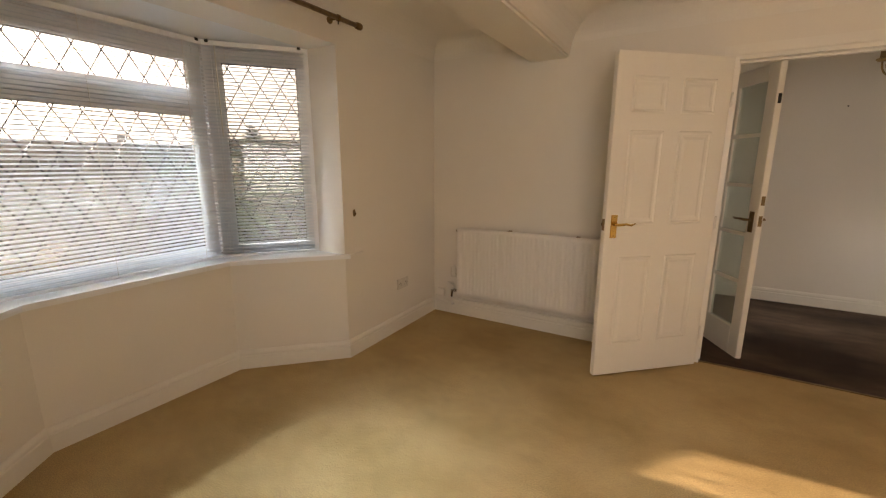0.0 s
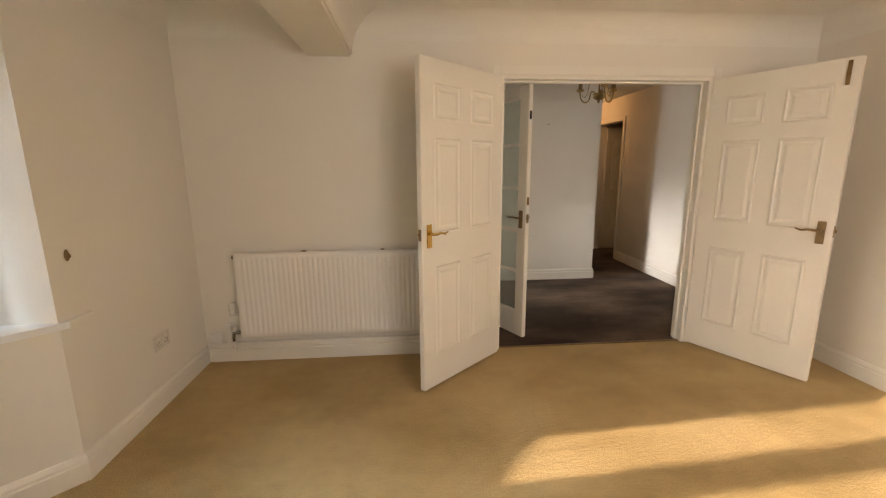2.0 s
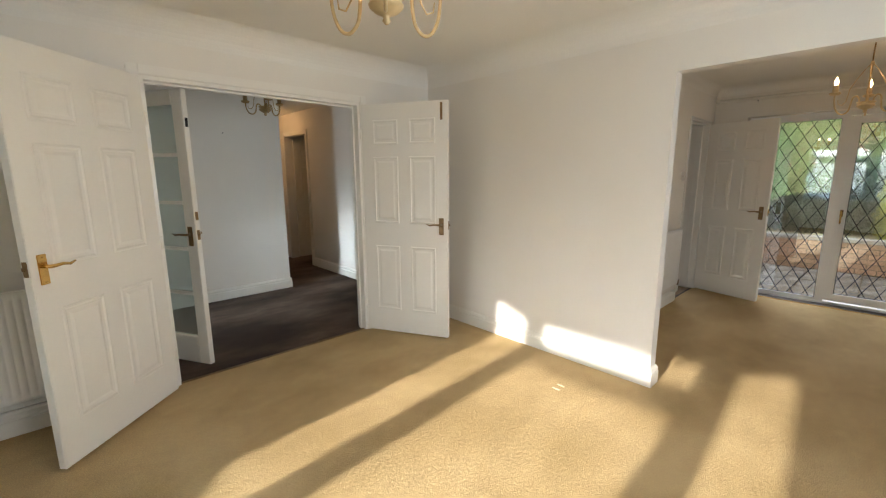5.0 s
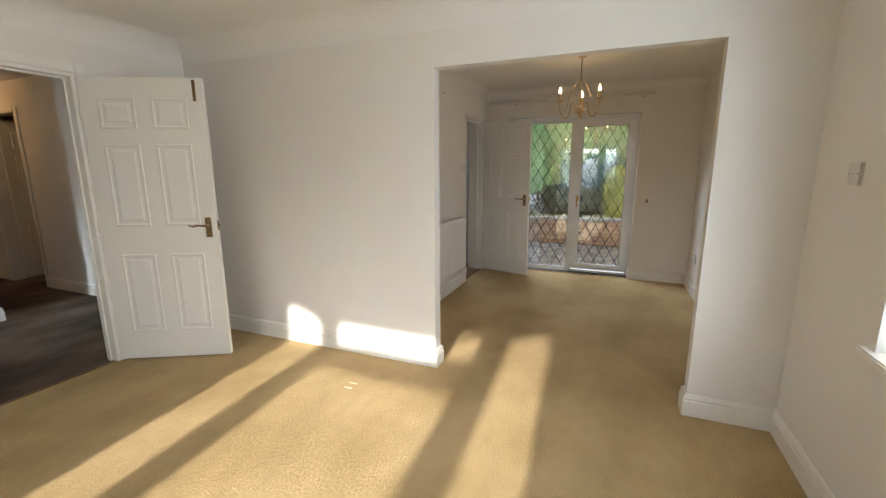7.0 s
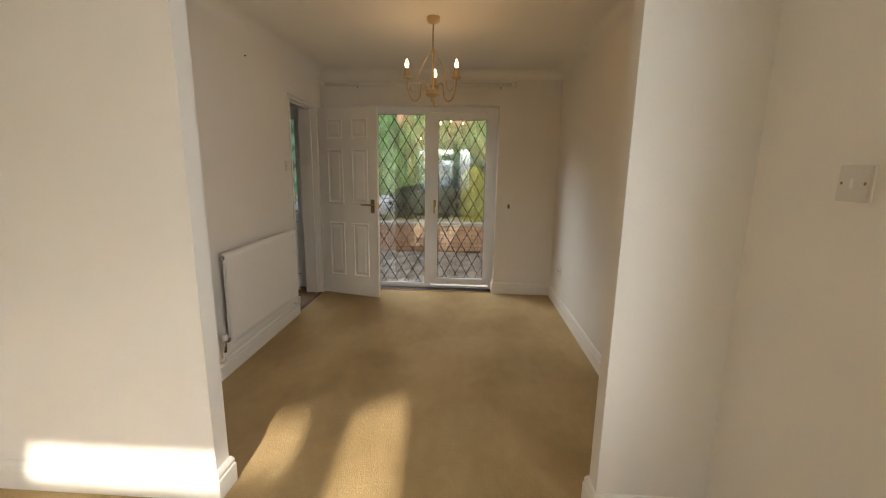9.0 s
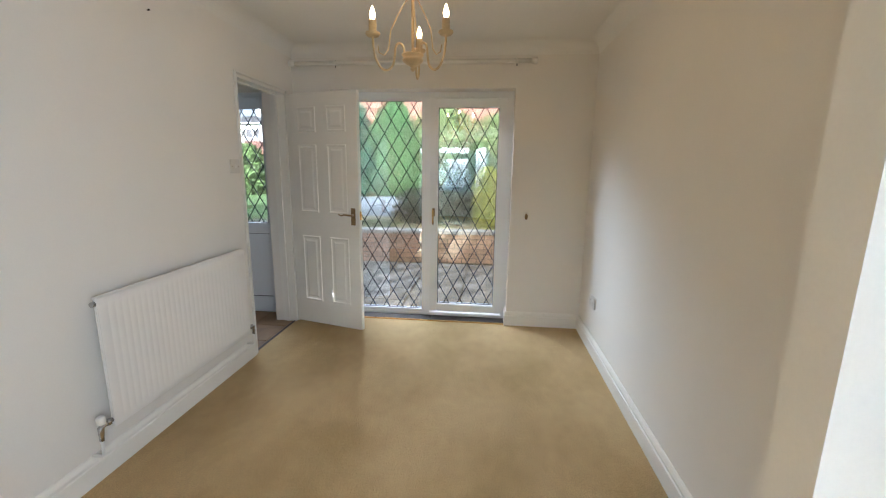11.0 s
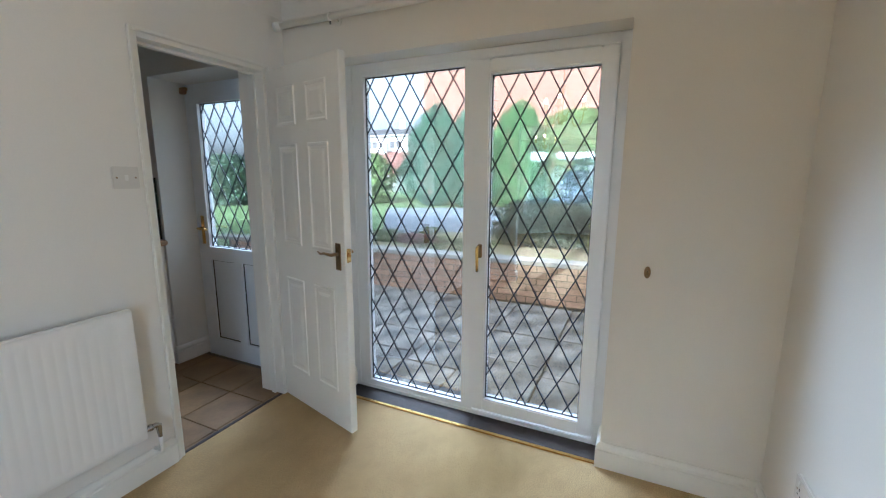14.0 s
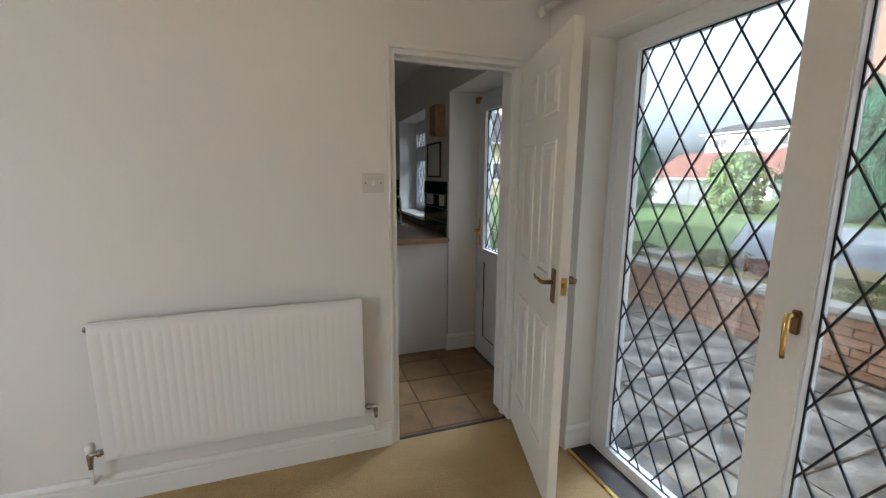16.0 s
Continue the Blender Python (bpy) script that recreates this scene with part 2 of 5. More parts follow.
def add_tube(bm, pts, radius, sides=8, cap=True):
    """A round bar along pts; radius: one number or one for each point."""
    pts = [Vector(p) for p in pts]
    rs = radius if isinstance(radius, (list, tuple)) else [radius] * len(pts)
    rings, ref = [], None
    for i, p in enumerate(pts):
        d = (pts[min(i + 1, len(pts) - 1)] - pts[max(i - 1, 0)]).normalized()
        if ref is None:
            ref = d.orthogonal().normalized()
        ref = (ref - d * ref.dot(d)).normalized()
        side = d.cross(ref)
        rings.append([bm.verts.new(p + rs[i] * (math.cos(a) * ref + math.sin(a) * side)) for a in [2 * math.pi * k / sides for k in range(sides)]])
    for a, b in zip(rings, rings[1:]):
        for k in range(sides):
            f = bm.faces.new((a[k], a[(k + 1) % sides], b[(k + 1) % sides], b[k]))
            f.smooth = True
    if cap:
        bm.faces.new(rings[0][::-1])
        bm.faces.new(rings[-1])


def rounded(pts, steps=4):
    """Points on a smooth curve through pts."""
    P = [Vector(p) for p in pts]
    Q = [P[0]] + P + [P[-1]]
    out = []
    for a, b, c, d in zip(Q, Q[1:], Q[2:], Q[3:]):
        for k in range(steps):
            t = k / steps
            out.append(0.5 * (2 * b + (c - a) * t + (2 * a - 5 * b + 4 * c - d) * t * t + (3 * b - a - 3 * c + d) * t ** 3))
    return out + [P[-1]]


def tube_bm(pts, radius, sides=8):
    bm = bmesh.new()
    add_tube(bm, pts, radius, sides)
    return bm


def lathe_bm(profile, sides=20, centre=(0, 0, 0)):
    """A turned body about z; profile: rows of radius, height."""
    bm = bmesh.new()
    rings = [[bm.verts.new((centre[0] + max(r, 1e-4) * math.cos(2 * math.pi * k / sides), centre[1] + max(r, 1e-4) * math.sin(2 * math.pi * k / sides), centre[2] + z)) for k in range(sides)] for r, z in profile]
    for a, b in zip(rings, rings[1:]):
        for k in range(sides):
            f = bm.faces.new((a[k], a[(k + 1) % sides], b[(k + 1) % sides], b[k]))
            f.smooth = True
    return bm


def prism_bm(outline, z0, z1):
    """An upright prism over a plan outline given counter-clockwise."""
    bm = bmesh.new()
    lo = [bm.verts.new((x, y, z0)) for x, y in outline]
    hi = [bm.verts.new((x, y, z1)) for x, y in outline]
    n = len(outline)
    bm.faces.new(lo[::-1])
    bm.faces.new(hi)
    for k in range(n):
        bm.faces.new((lo[k], lo[(k + 1) % n], hi[(k + 1) % n], hi[k]))
    return bm


def mesh_of(name, bm, mat):
    me = bpy.data.meshes.new(name)
    bmesh.ops.recalc_face_normals(bm, faces=bm.faces)
    bm.to_mesh(me)
    bm.free()
    me.materials.append(mat)
    return me


def part(name, bm, mat, parent=None, label=""):
    ob = new(name, mesh_of(name, bm, mat) if isinstance(bm, bmesh.types.BMesh) else bm)
    if parent:
        ob.parent = parent
    if label:
        ob["label"] = label
    return ob


def thing(name, m, label, category, group="", kind=""):
    e = new(name)
    e.empty_display_size = 0.1
    e.matrix_world = m
    return tagged(e, label, category, group, kind)


def structure(name, bm, mat, label, category):
    return tagged(part(name, bm, mat), label, category, kind="structure")


def boxes_bm(*pairs):
    bm = bmesh.new()
    for lo, hi in pairs:
        add_box(bm, lo, hi)
    return bm


# ---- plan ----
H = 2.37                                   # ceilings
W, E, S, N = -1.12, 3.33, -0.40, 3.78      # living room
DW, DE, DN = 3.42, 6.40, 2.13              # dining room
BAY = [(-1.12, 2.61), (-1.64, 2.10), (-1.67, 1.12), (-1.12, 0.42)]      # inner face under the bay sill
GLZ = [(-1.36, 2.61), (-1.76, 2.13), (-1.76, 0.905), (-1.36, 0.40)]      # line of the bay windows
SILL, HEAD = 0.755, 2.09

# ---- floors and ceilings ----
structure("floor_living", prism_bm([(W - 0.7, S - 0.1), (DE + 0.005, S - 0.1), (DE + 0.005, DN + 0.02), (E + 0.06, DN + 0.02), (E + 0.06, N + 0.03), (W - 0.7, N + 0.03)], -0.12, 0.0), CARPET, "golden beige cut-pile carpet with worn sunlit patches", "carpet")
structure("floor_hall", box_bm((-1.3, N + 0.031, -0.12), (4.6, 8.3, -0.006)), DARKCARPET, "dark brown carpet with pale pile sheen put into its colour", "carpet")
structure("floor_kitchen", box_bm((3.6, DN + 0.021, -0.12), (6.56, 6.6, -0.014)), GROUT, "dark grout bed under stone floor tiles", "floor")
structure("ceiling_living", box_bm((W, S, H), (E, N, H + 0.12)), CEIL, "cream painted living room ceiling", "ceiling")
structure("ceiling_dining", box_bm((DW, S, H), (DE, DN, H + 0.12)), CEIL, "cream painted dining room ceiling", "ceiling")
structure("ceiling_hall", box_bm((-1.3, N + 0.12, H), (4.6, 8.3, H + 0.12)), CEIL, "cream painted hall ceiling", "ceiling")
structure("ceiling_kitchen", box_bm((3.6, DN + 0.12, H), (6.23, 6.5, H + 0.12)), CEIL, "white kitchen ceiling", "ceiling")
# unseen slab, added to block sun and sky from above
structure("roof", box_bm((-2.1, -0.8, H + 0.2), (6.95, 8.6, H + 0.5)), ROOFT, "plain unseen roof slab added to shade rooms and patio", "roof")

# living room walls
structure("wall_west", boxes_bm(((W - 0.25, 2.61, 0), (W, N, H)), ((W - 0.25, S - 0.25, 0), (W, 0.40, H)), ((W - 0.25, 0.40, HEAD), (W, 2.61, H))), WALL, "cream painted wall round the bay window", "wall")
structure("wall_north", boxes_bm(((W - 0.25, N, 0), (1.03, N + 0.12, H)), ((2.55, N, 0), (E + 0.13, N + 0.12, H)), ((1.03, N, 2.005), (2.55, N + 0.12, H))), WALL, "cream painted wall with a double door opening", "wall")
structure("wall_arch", boxes_bm(((E, 1.567, 0), (DW, N, H)), ((E, S, 0), (DW, 0.015, H)), ((E, 0.015, 2.003), (DW, 1.567, H))), WALL, "cream painted wall with a square opening to the dining room", "wall")
structure("wall_south", boxes_bm(((W, S - 0.25, 0), (1.05, S, H)), ((2.63, S - 0.25, 0), (DE + 0.25, S, H)), ((1.05, S - 0.25, 0), (2.63, S, SILL - 0.03)), ((1.05, S - 0.25, HEAD), (2.63, S, H))), WALL, "cream painted wall with a window", "wall")
structure("beam", box_bm((-0.27, S + 0.001, 2.11), (0.03, N - 0.001, H), 0.015), WALL, "boxed ceiling beam in cream paint", "beam")

# bay: dwarf wall, soffit
OUT = [(-1.37, 2.87), (-1.93, 2.24), (-1.93, 0.78), (-1.37, 0.14)]
structure("wall_bay", prism_bm([BAY[0], OUT[0], OUT[1], OUT[2], OUT[3], BAY[3], BAY[2], BAY[1]], -0.12, SILL - 0.03), WALL, "low cream wall under the bay window", "wall")
structure("bay_soffit", prism_bm([(W - 0.251, 2.61), OUT[0], OUT[1], OUT[2], OUT[3], (W - 0.251, 0.40)], HEAD, HEAD + 0.2), WHITEWALL, "white plastered bay soffit", "ceiling")
structure("wall_bay_reveal", boxes_bm(((W - 0.29, 2.612, SILL), (W - 0.251, 2.86, HEAD)), ((W - 0.29, 0.15, SILL), (W - 0.251, 0.398, HEAD))), WHITEWALL, "white plastered bay window reveal", "wall")
for a, b in zip(OUT, OUT[1:]):
    v = (Vector(b) - Vector(a)).normalized() * 0.01
    nrm = Vector((v.y, -v.x)) * 2.5
    q = [Vector(a) - v, Vector(b) + v, Vector(b) + v - nrm, Vector(a) - v - nrm]
    structure("fascia_bay", prism_bm([tuple(p) for p in q], HEAD - 0.07, HEAD + 0.25), UPVC, "white fascia board round the bay roof", "fascia")
sb = prism_bm([(BAY[0][0] + 0.03, 2.63), (-1.37, 2.63), (-1.80, 2.17), (-1.80, 0.84), (-1.37, 0.38), (BAY[3][0] + 0.03, 0.38), (BAY[2][0] + 0.05, 1.12), (BAY[1][0] + 0.035, 2.085)], SILL - 0.03, SILL)
structure("sill_bay", sb, UPVC, "white painted window board in the bay", "sill")

# dining room walls
structure("wall_dining_north", boxes_bm(((DW, DN, 0), (5.56, DN + 0.12, H)), ((6.25, DN, 0), (DE + 0.2, DN + 0.12, H)), ((5.56, DN, 1.985), (6.25, DN + 0.12, H))), WALL, "cream painted wall with the kitchen doorway", "wall")
structure("wall_dining_east", boxes_bm(((DE, S, 0), (DE + 0.25, 0.235, H)), ((DE, 1.80, 0), (DE + 0.25, DN, H)), ((DE, 0.235, 2.03), (DE + 0.25, 1.80, H))), WALL, "cream painted wall round the garden doors", "wall")

# hall walls
structure("wall_hall_north", box_bm((0.8, 5.72, 0), (2.655, 5.84, H)), WALL, "pale painted hall wall", "wall")
structure("wall_hall_passage", box_bm((2.535, 5.84, 0), (2.655, 8.2, H)), WALL, "pale painted passage wall", "wall")
structure("wall_hall_east", boxes_bm(((3.475, N + 0.12, 0), (3.595, 6.76, H)), ((3.475, 6.76, 2.03), (3.595, 7.52, H)), ((3.475, 7.52, 0), (3.595, 8.2, H))), WALL, "pale painted hall wall with a doorway", "wall")
structure("wall_hall_end", box_bm((2.535, 8.2, 0), (4.6, 8.32, H)), WALL, "pale painted end wall", "wall")
structure("wall_back_room", boxes_bm(((4.5, 6.6, 0), (4.6, 8.2, H)), ((3.595, 6.6, 0), (4.5, 6.7, H))), WALL, "pale painted wall of the room off the passage", "wall")
structure("wall_hall_west", boxes_bm(((0.80, N + 0.12, 0), (0.90, 4.64, H)), ((0.80, 5.42, 0), (0.90, 5.72, H)), ((0.80, 4.64, 2.0), (0.90, 5.42, H))), WALL, "pale painted hall wall with the glazed door", "wall")
# unseen porch, added round the assumed window
structure("wall_porch", boxes_bm(((-1.3, 5.6, 0), (0.8, 5.72, H)), ((-1.37, N + 0.12, 0), (-1.25, 4.5, H)), ((-1.37, 5.3, 0), (-1.25, 5.72, H)), ((-1.37, 4.5, 2.0), (-1.25, 5.3, H)), ((-1.37, 4.5, 0), (-1.25, 5.3, 0.35))), WALL, "pale painted unseen porch walls with an assumed tall window", "wall")

# kitchen walls
structure("wall_kitchen_east", boxes_bm(((6.23, DN + 0.12, 0), (6.56, 2.32, H)), ((6.23, 3.18, 0), (6.56, 3.82, H)), ((6.23, 2.32, 2.03), (6.56, 3.18, H)), ((6.23, 3.82, 0), (6.56, 4.85, 1.02)), ((6.23, 3.82, 2.0), (6.56, 4.85, H)), ((6.23, 4.85, 0), (6.56, 6.5, H))), WALL, "white kitchen wall with the back door and a window", "wall")
structure("wall_kitchen_north", box_bm((3.6, 5.3, 0), (6.23, 5.42, H)), WALL, "white kitchen wall", "wall")
structure("wall_kitchen_west", box_bm((3.6, DN + 0.12, 0), (3.72, 5.3, H)), WALL, "white kitchen wall", "wall")


# ---- doors ----
def panel_door(name, m, width, side, label, thick=0.04, height=1.978):
    """A six-panel door. Local x runs from the hinge, the seen face is y = 0, the body goes to y = side * thick."""
    d = thing(name, m, label, "door", kind="structure")
    y0, y1 = sorted((0.0, side * thick))
    st, mu = 0.105, 0.10
    pw = (width - 2 * st - mu) / 2
    rows = [(0.22, 0.80), (1.00, 1.56), (1.66, 1.86)]
    bm = bmesh.new()
    add_box(bm, (0, y0, 0.012), (width, y1, height + 0.012), 0.003)
    part("leaf", bm, GLOSSW, d)
    for a, b in rows:
        for x in (st, st + pw + mu):
            for s in (0, 1):
                yy = (0.0 if s == 0 else side * thick)
                o = -side if s == 0 else side
                bm = bmesh.new()
                f = [(x, a), (x + pw, a), (x + pw, b), (x, b)]
                steps = [(0.0, 0.0), (0.004, 0.005), (0.012, 0.006), (0.020, 0.001), (0.034, 0.0008), (0.05, 0.005)]
                loops = []
                for ins, up in steps:
                    loops.append([bm.verts.new((px + (ins if px == x else -ins), yy + o * up, pz + (ins if pz == a else -ins))) for px, pz in f])
                for la, lb in zip(loops, loops[1:]):
                    for k in range(4):
                        bm.faces.new((la[k], la[(k + 1) % 4], lb[(k + 1) % 4], lb[k]))
                bm.faces.new(loops[-1])
                part("panel", bm, GLOSSW, d)
    return d


def lever_handle(d, x, z, yface, out, toward, mat, parent_name="handle"):
    """A scroll lever on a backplate, on a door's face; out: the way the face looks along y; toward: the way the lever points along x."""
    pl = part(parent_name, box_bm((x - 0.021, min(yface, yface + out * 0.006), z - 0.085), (x + 0.021, max(yface, yface + out * 0.006), z + 0.055), 0.002), mat, d, "brass lever handle on a backplate")
    pts = [(x, yface + out * 0.004, z), (x, yface + out * 0.045, z), (x + toward * 0.012, yface + out * 0.052, z + 0.001), (x + toward * 0.05, yface + out * 0.052, z + 0.004), (x + toward * 0.085, yface + out * 0.05, z - 0.004), (x + toward * 0.115, yface + out * 0.048, z + 0.006)]
    part("lever", tube_bm(pts, [0.009, 0.009, 0.008, 0.007, 0.0065, 0.004], 10), mat, pl)
    for dz in (-0.072, 0.042):
        part("screw", lathe_bm([(0.004, 0), (0.003, 0.002), (0, 0.0025)], 8), mat, pl).matrix_local = pose(x, yface + out * 0.0062, z + dz, -90 * out, 0, 0)
    return pl


def ang(a, b):
    return math.degrees(math.atan2(b[1] - a[1], b[0] - a[0]))


def latch(d, width, z, y0, y1, mat):
    p = part("latch_plate", box_bm((width, y0 + 0.008, z - 0.04), (width + 0.003, y1 - 0.008, z + 0.03), 0.001), mat, d, "brass latch plate")
    part("latch_bolt", box_bm((width + 0.003, y0 + 0.013, z - 0.012), (width + 0.014, y1 - 0.013, z + 0.008), 0.003), mat, p)


LD_F, RD_F, KD_F = (0.452, 3.190), (2.917, 3.082), (6.067, 1.466)
LD_H, RD_H, KD_H = (1.025, 3.715), (2.555, 3.765), (6.245, 2.125)
ld = panel_door("door_left", pose(*LD_H, 0, 0, 0, ang(LD_H, LD_F)), math.dist(LD_H, LD_F), -1, "white six-panel double door leaf standing open")
w = math.dist(LD_H, LD_F)
lever_handle(ld, w - 0.055, 1.01, 0.0, 1, -1, BRASS)
latch(ld, w, 1.01, -0.04, 0.0, DULLBRASS)
rd = panel_door("door_right", pose(*RD_H, 0, 0, 0, ang(RD_H, RD_F)), math.dist(RD_H, RD_F), 1, "white six-panel double door leaf standing open")
w = math.dist(RD_H, RD_F)
lever_handle(rd, w - 0.055, 1.00, 0.0, -1, -1, DULLBRASS)
latch(rd, w, 1.0, 0.0, 0.04, DULLBRASS)
part("flush_bolt", box_bm((w - 0.062, -0.006, 1.84), (w - 0.042, 0.0, 1.975), 0.002), DULLBRASS, rd, "dark bronze flush bolt")
kd = panel_door("door_kitchen", pose(*KD_H, 0, 0, 0, ang(KD_H, KD_F)), math.dist(KD_H, KD_F), 1, "white six-panel kitchen door standing open", height=1.955)
w = math.dist(KD_H, KD_F)
lever_handle(kd, w - 0.055, 1.0, 0.0, -1, -1, DULLBRASS)
lever_handle(kd, w - 0.055, 1.0, 0.04, 1, -1, DULLBRASS)
latch(kd, w, 1.0, 0.0, 0.04, BRASS)
# open door in the passage
pd = panel_door("door_passage", pose(3.60, 7.50, 0, 0, 0, 0), 0.75, 1, "cream six-panel door standing open off the passage")

# glazed hall door
GD_F, GD_H = (1.277, 3.955), (0.912, 4.622)
gw = math.dist(GD_F, GD_H)
gd = thing("door_hall_glazed", pose(*GD_H, 0, 0, 0, ang(GD_H, GD_F)), "white glazed door with ten obscured panes standing open", "door", kind="structure")
for nm, lo, hi in (("stile", (0, 0, 0.012), (0.095, 0.04, 1.99)), ("stile", (gw - 0.095, 0, 0.012), (gw, 0.04, 1.99)), ("rail", (0.095, 0, 0.012), (gw - 0.095, 0.04, 0.22)), ("rail", (0.095, 0, 1.89), (gw - 0.095, 0.04, 1.99)), ("glazing_bar", (gw / 2 - 0.0125, 0.003, 0.22), (gw / 2 + 0.0125, 0.037, 1.89))):
    part(nm, box_bm(lo, hi, 0.003), GLOSSW, gd)
for k in range(1, 5):
    z = 0.22 + 1.67 * k / 5
    for x0, x1 in ((0.095, gw / 2 - 0.0125), (gw / 2 + 0.0125, gw - 0.095)):
        part("glazing_bar", box_bm((x0, 0.003, z - 0.0125), (x1, 0.037, z + 0.0125), 0.003), GLOSSW, gd)
for k in range(5):
    z0, z1 = 0.22 + 1.67 * k / 5 + 0.0126 * (k > 0), 0.22 + 1.67 * (k + 1) / 5 - 0.0126 * (k < 4)
    for x0, x1 in ((0.0955, gw / 2 - 0.013), (gw / 2 + 0.013, gw - 0.0955)):
        p = part("pane", box_bm((x0, 0.018, z0), (x1, 0.022, z1)), OBSCURE, gd, "obscured glass pane")
        p.visible_shadow = False
lever_handle(gd, gw - 0.05, 1.0, 0.0, -1, -1, DULLBRASS)
lever_handle(gd, gw - 0.05, 1.0, 0.04, 1, -1, DULLBRASS)
latch(gd, gw, 1.0, 0.0, 0.04, DULLBRASS)
part("edge_bolt", box_bm((gw, 0.010, 1.74), (gw + 0.004, 0.030, 1.80), 0.001), BLACK, gd, "dark flush bolt in the door edge")
part("edge_plate", box_bm((gw, 0.008, 1.10), (gw + 0.003, 0.032, 1.16), 0.001), DULLBRASS, gd, "dull brass plate in the door edge")
for hd, hh in ((ld, (0.25, 1.0, 1.75)), (rd, (0.25, 1.0, 1.75)), (kd, (0.25, 1.0, 1.75)), (gd, (0.25, 1.0, 1.75))):
    for z in hh:
        part("hinge", tube_bm([(-0.004, -0.006 if hd is not ld else 0.006, z - 0.04), (-0.004, -0.006 if hd is not ld else 0.006, z + 0.04)], 0.006, 8), GLOSSW, hd)

# ---- windows ----
def lattice_bm(w, h, dw, dh, y, x0=0.03, drop=0.025, bar=0.0079, depth=0.004):
    """Crossing lead strips in a pane from (0, 0) to (w, h), cut off at its edges; one crossing lies at x0, drop below the top."""
    bm = bmesh.new()
    n = int(w / dw + h / dh) + 3
    for s in (1, -1):
        g = s * dh / dw
        for k in range(-n, n + 1):
            base = h - drop - g * x0 + k * dh
            cuts = sorted(((0.0 - base) / g, (h - base) / g))
            lo, hi = max(0.0, cuts[0]), min(w, cuts[1])
            if hi - lo < 0.008:
                continue
            a, b = Vector((lo, 0, base + g * lo)), Vector((hi, 0, base + g * hi))
            d = (b - a).normalized()
            p = Vector((-d.z, 0, d.x)) * bar / 2
            off = 0.0003 * s
            q = (a + p, b + p, b - p, a - p)
            f = [bm.verts.new((v.x, y - depth / 2 + off, v.z)) for v in q]
            r = [bm.verts.new((v.x, y + depth / 2 + off, v.z)) for v in q]
            bm.faces.new(f)
            bm.faces.new(r[::-1])
            for i in range(4):
                bm.faces.new((f[i], f[(i + 1) % 4], r[(i + 1) % 4], r[i]))
    return bm


def frame_bm(x0, z0, x1, z1, wd, y0, y1, bev=0.004):
    """Four bars round an opening, mitred by overlap of plain butts."""
    bm = bmesh.new()
    add_box(bm, (x0, y0, z0), (x0 + wd, y1, z1), bev)
    add_box(bm, (x1 - wd, y0, z0), (x1, y1, z1), bev)
    add_box(bm, (x0 + wd, y0, z0), (x1 - wd, y1, z0 + wd), bev)
    add_box(bm, (x0 + wd, y0, z1 - wd), (x1 - wd, y1, z1), bev)
    return bm


def pane(parent, x0, z0, x1, z1, y, dw, dh, bead=0.006, phase=0.03, bar=0.0072, drop=0.025):
    p = part("pane", box_bm((x0, y - 0.002, z0), (x1, y + 0.002, z1)), GLASS, parent, "clear glass pane")
    p.visible_shadow = False
    g = part("lead_lattice", lattice_bm(x1 - x0, z1 - z0, dw, dh, y - 0.005, phase, drop, bar=bar), LEAD, p, "black diamond lead strips")
    g.location = (x0, 0, z0)
    b = part("bead", frame_bm(x0 - 0.001, z0 - 0.001, x1 + 0.001, z1 + 0.001, bead, y - 0.008, y - 0.003, 0), LEAD, p, "dark glazing seal")
    return p


def leaded_window(name, a, b, z0, z1, transom=None, label="", dw=0.12, dh=0.207, post=0.055, sash_w=0.04):
    """A white window from plan point a to b; the room is on the right of that way (local -y)."""
    w = math.dist(a, b)
    o = thing(name, pose(a[0], a[1], 0, 0, 0, ang(a, b)), label, "window", kind="structure")
    part("head_board", box_bm((0, 0.004, z1 - 0.04), (w, 0.06, z1)), UPVC, o)
    z1 -= 0.042
    part("window_frame", frame_bm(0, z0, w, z1, post, 0.0, 0.065), UPVC, o)
    if transom:
        part("transom", box_bm((post, 0.0, transom - 0.035), (w - post, 0.065, transom + 0.035), 0.004), UPVC, o)
        cuts = [(z0 + post, transom - 0.035), (transom + 0.035, z1 - post)]
    else:
        cuts = [(z0 + post, z1 - post)]
    for c0, c1 in cuts:
        sash = part("sash", frame_bm(post, c0, w - post, c1, sash_w, -0.012, 0.028), UPVC, o)
        pane(sash, post + sash_w, c0 + sash_w, w - post - sash_w, c1 - sash_w, 0.012, dw, dh, bar=0.0056)
    return o


# bay windows
leaded_window("window_1", (GLZ[1][0] + 0.02, GLZ[1][1] + 0.02), GLZ[0], SILL, HEAD, None, "white leaded casement in the splayed side of the bay", post=0.05, sash_w=0.032)
leaded_window("window_2", GLZ[2], GLZ[1], SILL, HEAD, 1.72, "wide white leaded bay window with a top light")
leaded_window("window_3", GLZ[3], (GLZ[2][0] + 0.02, GLZ[2][1] - 0.02), SILL, HEAD, None, "white leaded casement in the splayed side of the bay", post=0.075)
leaded_window("window_4", (2.63, S - 0.14), (1.05, S - 0.14), SILL, HEAD, 1.72, "white leaded window in the side wall") .matrix_world = pose(2.63, S - 0.14, 0, 0, 0, 180)
structure("sill_south", box_bm((1.02, S - 0.14, SILL - 0.03), (2.69, S + 0.03, SILL), 0.006), GLOSSW, "white painted window board", "sill")

